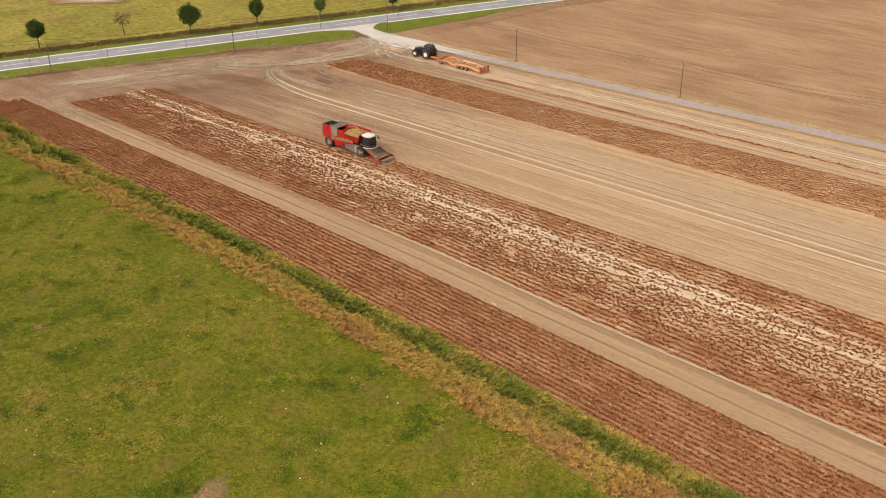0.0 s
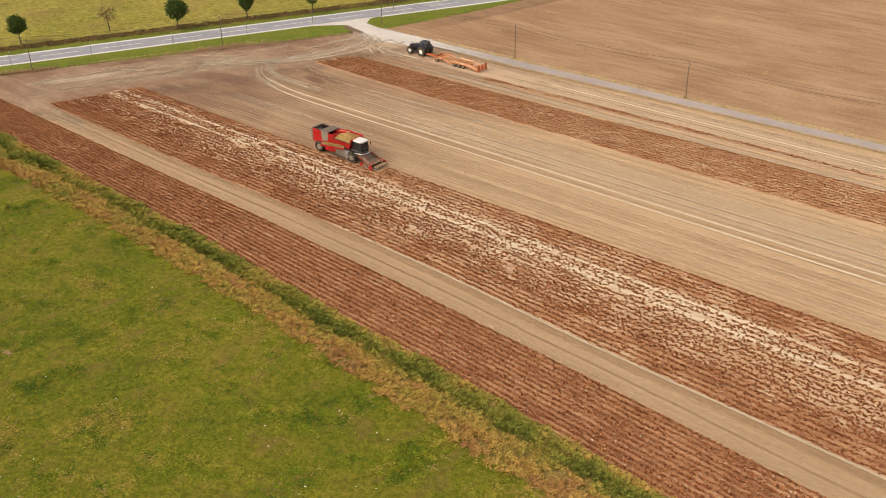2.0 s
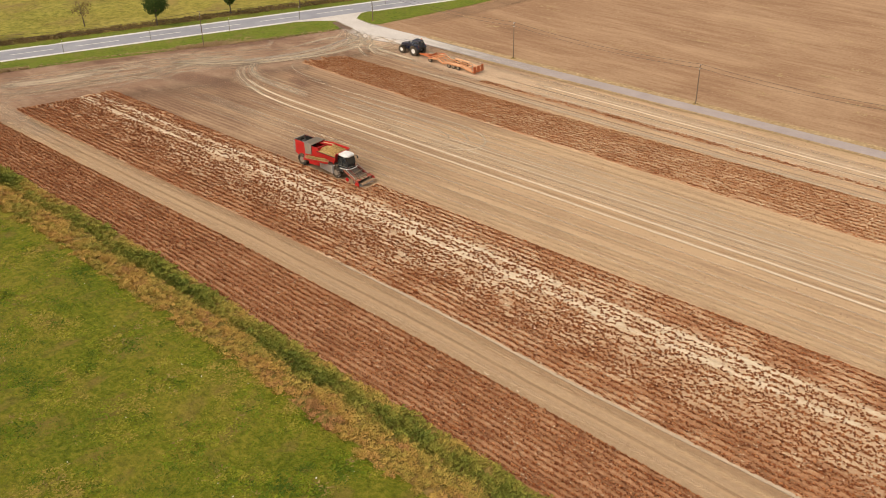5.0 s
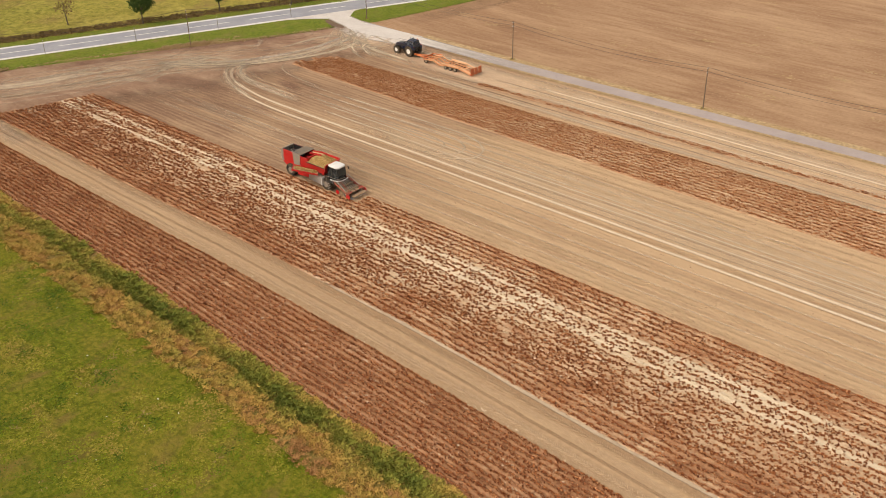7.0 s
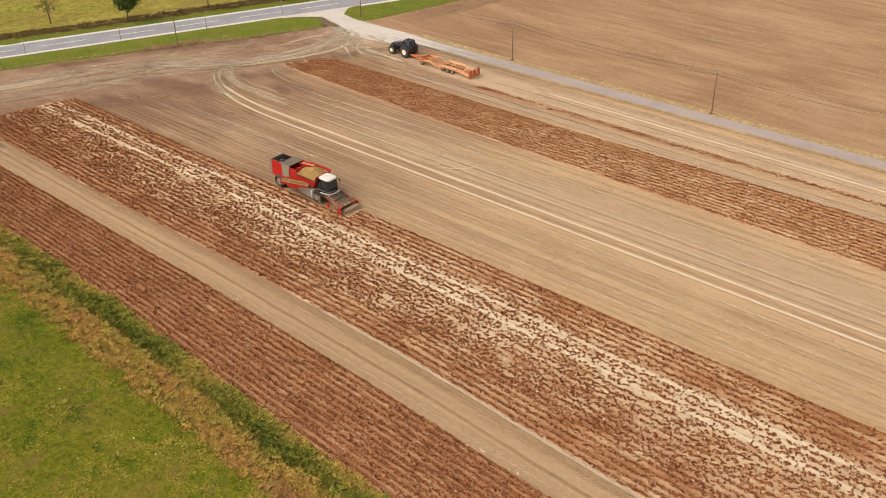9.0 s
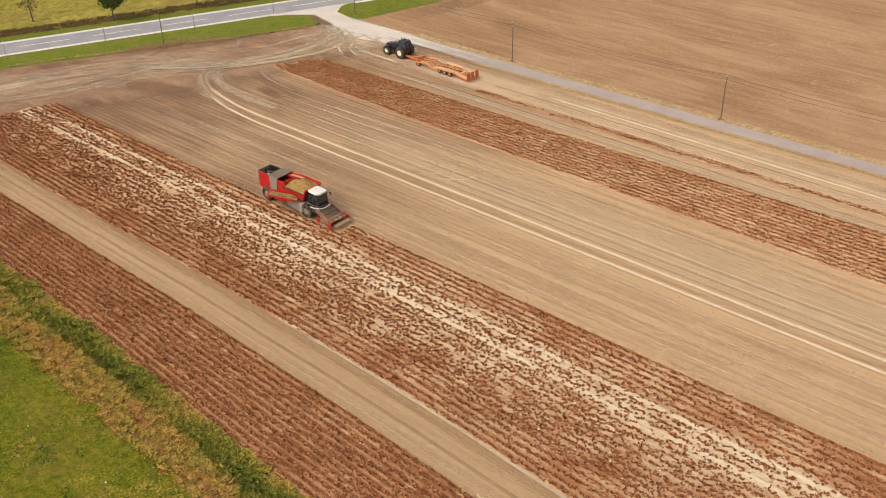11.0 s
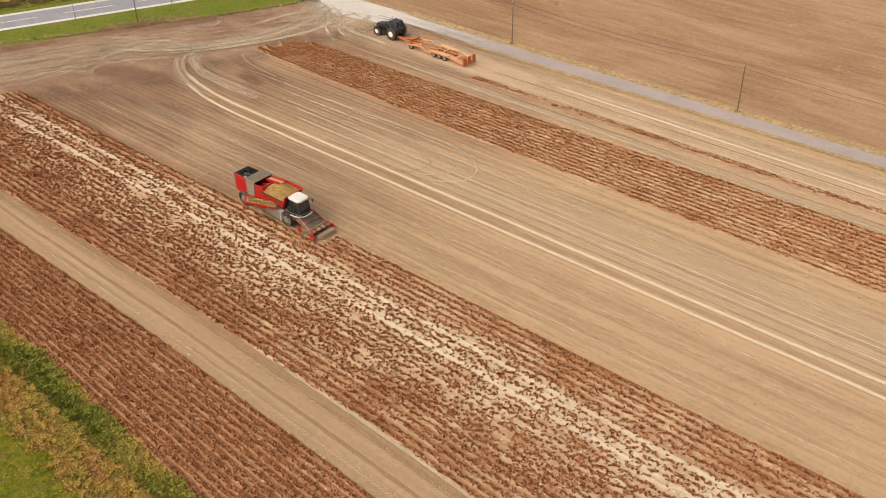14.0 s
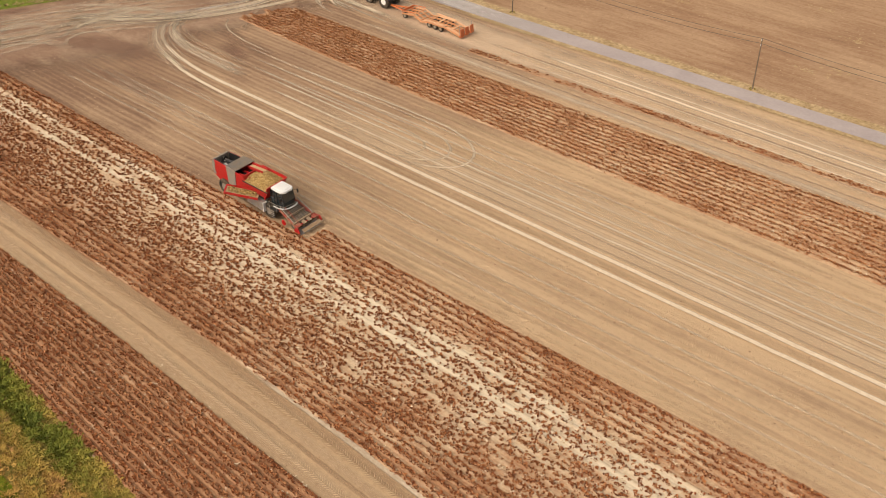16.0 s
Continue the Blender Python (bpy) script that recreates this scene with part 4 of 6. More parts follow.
# pale weed remains on the tilled field, in loose patches
px, py = rng.uniform(-150, 10, 130), rng.uniform(166, 260, 130)
k = np.repeat(np.arange(130), 16)
x, y = px[k] + rng.normal(0, 1.1, len(k)), py[k] + rng.normal(0, 0.35, len(k))
v, f = clumps(x, y, 0.0, rng.uniform(0.15, 0.42, len(x)), 5, 1.4, 1.3, 0.5, rng, 0.4)
tagged(new("weed_remains", mesh_of("weed_remains", v, f, STRAW)), "straw-coloured weed remains on the tilled field", "weeds", kind="stuff")

# ---- growth along the ditch ----
BANKGROWTH = toned("bank_growth", [(0.0, (0.16, 0.19, 0.03)), (0.22, (0.255, 0.27, 0.042)), (0.42, (0.37, 0.325, 0.062)), (0.60, (0.54, 0.40, 0.095)), (0.80, (0.60, 0.37, 0.10)), (1.0, (0.50, 0.265, 0.10))])


def tufted(name, x, y, z, size, tone, mat, label, category, blades=8, spread=1.4, lean=1.0, width=0.2, squash=0.9):
    v, f = clumps(x, y, z, size, blades, spread, lean, width, rng, squash)
    ob = given(new(name, mesh_of(name, v, f, mat)), "tone", np.repeat(tone, blades * 4))
    return tagged(ob, label, category, kind="stuff")


# bushes of weeds and cushions of grass: each a dome of tufts of one hue
n = 4200
cx = rng.uniform(-172, -4, n)
cw = rng.uniform(-0.02, 1.0, n)
cy = DITCH_LOW(cx) + (DITCH_TOP(cx) + 0.15 - DITCH_LOW(cx)) * cw
hue = np.interp(cw, [0.0, 0.12, 0.3, 0.5, 0.60, 0.68, 0.78, 0.88, 1.0], [0.80, 0.80, 0.72, 0.58, 0.46, 0.14, 0.24, 0.42, 0.50])
hue = hue + 1.15 * (drift(cx, cy, 5.0, 2.2, 21) - 0.48) + rng.normal(0, 0.07, n)
green = np.clip(1.2 - 2.2 * hue, 0, 1)
radius = rng.uniform(0.3, 0.62, n) * (1 + 0.25 * green)
high = rng.uniform(0.15, 0.38, n) + 0.26 * green * rng.uniform(0.2, 1.0, n)
thin = rng.uniform(0, 1, n) < 0.55 + 0.45 * np.clip(cw * 4, 0, 1)
k = np.repeat(np.arange(n)[thin], 10)
a, q = rng.uniform(0, 6.283, len(k)), np.sqrt(rng.uniform(0, 1, len(k)))
x, y = cx[k] + radius[k] * q * np.cos(a), cy[k] + radius[k] * q * np.sin(a)
w = (y - DITCH_LOW(x)) / (DITCH_TOP(x) - DITCH_LOW(x))
zb = np.interp(w, [0, 0.18, 0.45, 0.62, 0.74, 0.88, 1.0], [0.05, 0.0, -0.08, -0.22, -0.12, 0.0, 0.0])
ok = w < 1.08
tufted("ditch_growth", x[ok], y[ok], (zb + high[k] * 0.75 * (1 - q ** 2) - 0.04)[ok], (0.16 + high[k] * rng.uniform(0.35, 0.7, len(k)))[ok], np.clip(hue[k] + rng.normal(0, 0.04, len(k)), 0, 1)[ok],
       BANKGROWTH, "dark green weeds and golden dry grass along the ditch", "weeds", 6, 1.6, 1.15, 0.28, 0.75)

# ---- meadow tufts ----
MEADOWGROWTH = toned("meadow_growth", [(0.0, (0.07, 0.12, 0.005)), (0.3, (0.16, 0.215, 0.008)), (0.55, (0.245, 0.26, 0.017)), (0.8, (0.34, 0.285, 0.042)), (1.0, (0.36, 0.24, 0.065))])
n = 84000
x, y = rng.uniform(-175, -8, n), rng.uniform(20, 69, n)
ok = (y < DITCH_LOW(x) + 0.5 * rng.uniform(0, 1, n)) & (y > 22 + (x + 74) * 0.83) & (rng.uniform(0, 1, n) < 0.55 + 0.7 * drift(x, y, 3.0, 3.0, 35))
x, y = x[ok], y[ok]
tone = 0.41 + 1.25 * (drift(x, y, 9.0, 7.0, 33) - 0.5) + 1.3 * (drift(x, y, 1.8, 1.5, 34) - 0.5) + rng.normal(0, 0.1, len(x)) + 0.22 * np.clip((y - DITCH_LOW(x) + 3) / 3, 0, 1)
tufted("meadow_tufts", x, y, np.full(len(x), 0.02), rng.uniform(0.16, 0.40, len(x)), np.clip(tone, 0, 0.9), MEADOWGROWTH, "tufts of moss and grass on the meadow", "grass", 5, 2.4, 1.3, 0.48, 0.35)
# broad-leaved weeds in loose colonies
n = 320
px, py = rng.uniform(-170, -8, n), rng.uniform(20, 67, n)
k = np.repeat(np.arange(n), 6)
x, y = px[k] + rng.normal(0, 0.4, len(k)), py[k] + rng.normal(0, 0.4, len(k))
ok = y < DITCH_LOW(x) - 0.6
tufted("meadow_weeds", x[ok], y[ok], np.full(int(ok.sum()), 0.03), rng.uniform(0.2, 0.42, int(ok.sum())), rng.uniform(0, 0.22, int(ok.sum())), MEADOWGROWTH, "dark green broad-leaved weeds in the meadow", "weeds", 10, 1.8, 1.3, 0.5, 0.45)
FLOWER, _, _, fb = material("pale_flower", 0.8)
fb.inputs["Base Color"].default_value = (0.75, 0.74, 0.66, 1)
n = 150
x, y = rng.uniform(-170, -8, n), rng.uniform(22, 66, n)
ok = y < DITCH_LOW(x) - 1
v, f = clumps(x[ok], y[ok], 0.1, rng.uniform(0.08, 0.16, int(ok.sum())), 4, 0.6, 0.8, 0.8, rng, 0.8)
tagged(new("meadow_flowers", mesh_of("meadow_flowers", v, f, FLOWER)), "small white flower heads in the meadow", "flowers", kind="stuff")


REDWORN = dust("worn_red_earth", (0.36, 0.20, 0.10), (0.50, 0.33, 0.19), 1.5)


def worn_patch(x0, y0, rx, ry, seed, turn=0.0, mat=None, label="bare trodden earth patch in the meadow", film=(0.6, 0.5, 0.25), z=0.0):
    """A bare trodden spot: an uneven low mound of pale soil."""
    r = np.random.RandomState(seed)
    vs, fs = [(x0, y0, 0.13 + z)], []
    for ring, h in ((0.45, 0.13), (0.8, 0.11), (1.0, -0.02)):
        for i in range(28):
            a = i / 28 * 6.2832
            q = ring * (1 + 0.22 * math.sin(3 * a + seed) + 0.12 * math.sin(7 * a) + r.uniform(-0.06, 0.06))
            p, s = rx * q * math.cos(a), ry * q * math.sin(a)
            vs.append((x0 + p * math.cos(turn) - s * math.sin(turn), y0 + p * math.sin(turn) + s * math.cos(turn), h + z))
    for i in range(28):
        j = (i + 1) % 28
        fs.append((0, 1 + i, 1 + j))
        for k in (0, 1):
            fs.append((1 + 28 * k + i, 1 + 28 * (k + 1) + i, 1 + 28 * (k + 1) + j, 1 + 28 * k + j))
    ob = new("ground_bare_patch", mesh_of("ground_bare_patch", vs, fs, mat or REDWORN, True))
    ob.data.attributes.new("film", "FLOAT", "POINT").data.foreach_set("value", [film[0]] + [film[1]] * 28 + [film[2]] * 28 + [0.0] * 28)
    return tagged(ob, label, "bare patch", kind="structure")


worn_patch(-60.3, 37.5, 1.7, 3.0, 1)
worn_patch(-97.6, 42.6, 0.9, 0.5, 2)
worn_patch(-229.5, 131.5, 11.0, 4.6, 3, 0.7, BROWN, "bare brown earth at the edge of the pasture", (1.0, 1.0, 0.5), 0.06)
worn_patch(-229.0, 132.6, 7.5, 2.6, 4, 0.7, GRAVELDUST, "pale gravel yard at the edge of the pasture", (0.7, 0.6, 0.35), 0.12)

# brown seed heads and dead patches among the grass
n = 1100
x, y = rng.uniform(-170, -8, n), rng.uniform(22, 66, n)
ok = (y < DITCH_LOW(x) - 1) & (smooth_noise(x, y, 12, 41) > 0.1)
v, f = clumps(x[ok], y[ok], 0.03, rng.uniform(0.2, 0.5, int(ok.sum())), 9, 2.2, 1.3, 0.35, rng, 0.35)
tagged(new("meadow_weeds", mesh_of("meadow_weeds", v, f, leafy("dead_meadow_grass", [(0.20, 0.14, 0.045), (0.28, 0.20, 0.065), (0.34, 0.25, 0.09)]))), "brown dead weed patches in the meadow", "weeds", kind="stuff")

# ---- roadside growth ----
def along_road(n, s0, s1, n0, n1):
    s, d = rng.uniform(s0, s1, n), rng.uniform(n0, n1, n)
    p = ROAD_AT[None] + s[:, None] * ROAD_DIR + d[:, None] * ROAD_N
    return p[:, 0], p[:, 1]


x, y = along_road(4600, -90, 110, 9.5, 12.6)
v, f = clumps(x, y, 0.0, rng.uniform(0.2, 0.6, len(x)), 9, 1.5, 1.0, 0.2, rng)
tagged(new("roadside_weeds", mesh_of("roadside_weeds", v, f, BROWNWEED)), "brown withered weeds behind the road", "weeds", kind="stuff")
for s0, s1, n0, n1, m in ((-90, 39, -9.0, -0.4, 8500), (44.5, 92, -8.4, -0.4, 4200), (-90, 110, 7.0, 9.6, 3600)):
    x, y = along_road(m, s0, s1, n0, n1)
    s, d = (x - ROAD_AT[0]) * ROAD_DIR[0] + (y - ROAD_AT[1]) * ROAD_DIR[1], (x - ROAD_AT[0]) * ROAD_N[0] + (y - ROAD_AT[1]) * ROAD_N[1]
    ok = (x < headland(y) - 0.2) & (d < LEFT_TIP(s) - 0.3) if s1 == 39 else (x < tilled_edge(y) - 0.3) & (d < RIGHT_TIP(s) - 0.3) & (d > -3.9 - (s - 44.2) * 3.2) if s1 == 92 else x < 900
    x, y = x[ok], y[ok]
    v, f = clumps(x, y, 0.05, rng.uniform(0.12, 0.26, len(x)), 6, 2.2, 1.4, 0.42, rng, 0.25)
    tagged(new("verge_grass", mesh_of("verge_grass", v, f, TUFT)), "tufted green grass of the road verge", "grass", kind="stuff")
y = np.concatenate([rng.uniform(60, 149, 900), 126 + rng.normal(0, 4.5, 1300)])
x = headland(y) + rng.normal(-0.5, 0.35, len(y))
v, f = clumps(x, y, 0.03, rng.uniform(0.1, 0.34, len(x)), 7, 1.4, 1.0, 0.3, rng, 0.7)
tagged(new("verge_grass", mesh_of("verge_grass", v, f, STRAW)), "dry tall golden grass at the foot of the verge", "grass", kind="stuff")
x, y = along_road(9000, -110, 130, 13, 60)
v, f = clumps(x, y, 0.0, rng.uniform(0.2, 0.5, len(x)), 7, 2.4, 1.4, 0.4, rng, 0.2)
tagged(new("pasture_tufts", mesh_of("pasture_tufts", v, f, leafy("pasture_grass", [(0.25, 0.225, 0.04), (0.32, 0.275, 0.055), (0.40, 0.32, 0.085), (0.23, 0.235, 0.035)]))),
       "yellowed grass tufts on the pasture", "grass", kind="stuff")
for lo_of, hi_of in ((lambda u: FR_TOP(u) + 0.1, lambda u: FR_TOP(u) + 1.6), (lambda u: FR_LOW(u) - 0.9, lambda u: FR_LOW(u) - 0.1)):
    x = rng.uniform(-128, 5, 2600)
    y = lo_of(x) + rng.uniform(0, 1, len(x)) * (hi_of(x) - lo_of(x))
    v, f = clumps(x, y, 0.07, rng.uniform(0.07, 0.17, len(x)), 7, 1.8, 1.3, 0.32, rng, 0.4)
    tagged(new("verge_grass", mesh_of("verge_grass", v, f, leafy("straw_grass", [(0.42, 0.29, 0.13), (0.52, 0.37, 0.185), (0.60, 0.45, 0.26), (0.36, 0.26, 0.11)]))),
           "straw-yellow grass beside the farm road", "grass", kind="stuff")

# ---- trees ----
def tree(x, y, height, radius, lean, leaves, seed, label, bare=False):
    r = np.random.RandomState(seed)
    t = thing("tree", pose(x, y, 0), label, "tree", "trees along the road")
    bm = bmesh.new()
    top = (lean * 0.5, 0.0, height * 0.55)
    rod((0, 0, -0.1), (lean * 0.2, 0, height * 0.3), 0.15, bm, 8, 0.11)
    rod((lean * 0.2, 0, height * 0.3), top, 0.11, bm, 8, 0.07)
    ends = []
    for i in range(9):
        a = i * 2.4 + r.uniform(-0.4, 0.4)
        h0 = height * r.uniform(0.36, 0.56)
        e = (lean * 0.5 + math.cos(a) * radius * r.uniform(0.5, 0.85), math.sin(a) * radius * r.uniform(0.5, 0.85), height * r.uniform(0.58, 0.9))
        rod((lean * 0.4, 0, h0), e, 0.05, bm, 6, 0.02)
        ends.append(e)
    ends.append((lean * 0.6, 0, height * 0.95))
    rod(top, ends[-1], 0.06, bm, 6, 0.02)
    part("trunk", bm, BARK, t)
    c = np.array(ends)[r.randint(0, len(ends), leaves)]
    d = r.normal(0, 1, (leaves, 3))
    d /= np.linalg.norm(d, axis=1)[:, None] + 1e-9
    p = c + d * (r.uniform(0, 1, leaves) ** 0.6 * radius * 0.55)[:, None] * np.array([1, 1, 0.8])
    if not bare:  # a closed, slightly lumpy crown round the limbs
        k = r.uniform(0, 1, leaves) < 0.55
        lump = 0.88 + 0.12 * np.sin(d[:, 0] * 7 + seed) * np.sin(d[:, 1] * 6) + 0.1 * np.sin(d[:, 2] * 8 + seed)
        dome = np.array([lean * 0.5, 0, height * 0.68]) + d * (lump * r.uniform(0.55, 1, leaves) ** 0.5)[:, None] * np.array([radius, radius, height * 0.34])
        p[k] = dome[k]
    a1, a2 = r.normal(0, 1, (2, leaves, 3))
    a1 /= np.linalg.norm(a1, axis=1)[:, None]
    a2 -= a1 * (a1 * a2).sum(1)[:, None]
    a2 /= np.linalg.norm(a2, axis=1)[:, None]
    s = r.uniform(0.1, 0.24, leaves)[:, None]
    v = np.stack([p - a1 * s, p + a2 * s * 0.6, p + a1 * s, p - a2 * s * 0.6], 1).reshape(-1, 3)
    k = np.arange(leaves)[:, None] * 4
    crown = new("crown", mesh_of("crown", v, k + np.array([[0, 1, 2, 3]]), BROWNWEED if bare else LEAF))
    crown.parent = t
    tagged(crown, kind="stuff")
    return t


tree(-201.3, 101.8, 5.8, 1.75, -0.3, 2600, 1, "young roadside tree with a dense dark green crown")
tree(-183.8, 128.2, 6.6, 2.3, 0.2, 3800, 2, "broad young roadside tree with a dense dark green crown")
tree(-178.3, 142.6, 6.0, 1.7, 0.0, 2400, 3, "young roadside tree with a dense dark green crown")
tree(-170.5, 154.8, 5.2, 1.5, 0.2, 700, 4, "young roadside tree with a thin see-through crown")
tree(-162.2, 170.6, 4.6, 1.1, 0.0, 900, 5, "small roadside tree with a narrow green crown")
tree(-195.5, 119.0, 4.6, 1.8, -0.8, 300, 6, "half-bare brown bush behind the road", True)

# ---- poles, wires, posts ----
poles = [(-218.5, 62.0), (-182.8, 93.9), (-166.0, 126.0), (-151.8, 157.6), (-115.7, 156.9), (-79.3, 157.4), (-43.0, 159.5), (-7, 160.4)]


def utility_pole(x, y, turn, high=6.7):
    p = thing("utility_pole", pose(x, y, 0, 0, 0, turn), "weathered wooden utility pole standing at the field's edge", "utility pole", "utility poles")
    part("post", rod((0, 0, -0.2), (0, 0, high), 0.09, radius2=0.065, sides=10), POLEWOOD, p)
    for z in (high - 0.1, high - 0.75):
        for s in (-1, 1):
            bm = rod((0, 0, z), (0, s * 0.16, z + 0.03), 0.018, sides=6)
            rod((0, s * 0.16, z - 0.02), (0, s * 0.16, z + 0.14), 0.045, bm, 8, 0.03)
            part("insulator", bm, SILVER, p, "pale insulator on a bent pin")
    bm = bmesh.new()
    for a in range(7):
        q = a * 0.9
        bmesh.ops.create_icosphere(bm, subdivisions=1, radius=0.14 + 0.05 * math.sin(a * 3), matrix=pose(math.cos(q) * 0.32, math.sin(q) * 0.32, 0.05))
    part("foot", bm, BANK, p, "weedy clods round the pole's foot")
    return p


for i, (x, y) in enumerate(poles):
    q = poles[min(i + 1, len(poles) - 1)]
    o = poles[max(i - 1, 0)]
    utility_pole(x, y, math.degrees(math.atan2(q[1] - o[1], q[0] - o[0])))
for (xa, ya), (xb, yb) in zip(poles, poles[1:]):
    ln = math.hypot(xb - xa, yb - ya)
    nx, ny = -(yb - ya) / ln * 0.16, (xb - xa) / ln * 0.16
    for z in (6.73, 6.08):
        c = bpy.data.curves.new("overhead_wire", "CURVE")
        c.dimensions, c.bevel_depth, c.bevel_resolution = "3D", 0.021, 1
        s = c.splines.new("POLY")
        s.points.add(14)
        for k in range(15):
            t = k / 14
            s.points[k].co = (xa + (xb - xa) * t + nx, ya + (yb - ya) * t + ny, z - 1.0 * 4 * t * (1 - t) * 0.75, 1)
        c.materials.append(WIRE)
        tagged(new("overhead_wire", c), "thin dark overhead wire sagging between poles", "wire", "overhead wires")

# tall straw-coloured grass left standing round the poles
for x0, y0 in poles[:3]:
    y = y0 + rng.normal(0, 2.6, 260)
    x = x0 + (y - y0) * 0.48 + rng.normal(-0.5, 0.55, 260)
    ok = x < headland(y) + 0.2
    v, f = clumps(x[ok], y[ok], 0.05, rng.uniform(0.2, 0.6, int(ok.sum())), 8, 1.3, 0.9, 0.22, rng, 0.9)
    tagged(new("verge_grass", mesh_of("verge_grass", v, f, STRAW)), "tall straw-coloured grass round a pole", "grass", kind="stuff")
POSTGREY = paint("post_grey", (0.25, 0.23, 0.2), 0.7, dusty=0.3)
for x, y in ((-197.0, 79.3), (-190.1, 93.5), (-183.1, 106.8), (-176.0, 121.2), (-169.3, 135.0), (-164.3, 149.1), (-157.9, 167.8), (-151.5, 180.6)):
    p = thing("roadside_post", pose(x, y, 0.05), "thin grey post standing at the road's edge", "post", "posts along the road")
    part("stake", rod((0, 0, -0.2), (0, 0, 2.5), 0.06, radius2=0.045), POSTGREY, p)
    part("cap", rod((0, 0, 2.5), (0, 0, 2.62), 0.075, radius2=0.05), SILVER, p)

STONE = surface("weathered_concrete", [(0.35, (0.36, 0.32, 0.27)), (0.65, (0.50, 0.45, 0.39))], [(0.3, (0.32, 0.28, 0.23)), (0.65, (0.54, 0.49, 0.43))], 1.0, 8.0)
# culvert wall and kerb at the mouth of the farm road
CULVERT = surface("damp_culvert", [(0.35, (0.12, 0.075, 0.05)), (0.65, (0.22, 0.145, 0.10))], [(0.3, (0.10, 0.065, 0.045)), (0.65, (0.26, 0.18, 0.13))], 0.6, 4.0)
w = thing("culvert_wall", pose(0, 0, 0), "low brown culvert bank and wall beside the gravel", "wall")
part("headwall", beam((-157.6, 152.9, 0.06), (-151.2, 151.35, 0.06), 0.22, 0.24), STONE, w)
bm = bmesh.new()
for a, b in (((-157.4, 152.75), (-155.6, 150.9)), ((-155.6, 152.3), (-154.2, 150.2)), ((-153.4, 151.8), (-152.6, 150.4))):
    bmesh.ops.create_icosphere(bm, subdivisions=3, radius=1.0, matrix=pose((a[0] + b[0]) / 2 + 0.3, (a[1] + b[1]) / 2, 0.0, 0, 0, -14) @ Matrix.Diagonal((1.5, 0.85, 0.16, 1)))
part("earth_bank", bm, CULVERT, w, "dark damp earth bank below the wall")
for k in range(5):
    a = (-154.8 + k * 1.05, 156.35 - k * 0.215, 0.06)
    kb = thing("kerb_stone", pose(*a, 0, 0, -11.6), "pale concrete kerb stone at the verge corner", "kerb", "kerb stones at the verge corner")
    part("stone", box((1.04, 0.2, 0.22), (0, 0, 0.03), bevel=0.03), STONE, kb)
# ---- machines ----
FLAP = paint("dusty_flap", (0.30, 0.19, 0.11), 0.9, dusty=0.5)
RUST = paint("dusty_dull_red", (0.36, 0.05, 0.035), 0.7, dusty=0.7)
DUSTBLACK = paint("dusty_black_steel", (0.10, 0.075, 0.055), 0.7, dusty=0.75)
DEEPBLACK = paint("deep_black", (0.010, 0.010, 0.011), 0.6, dusty=0.05)


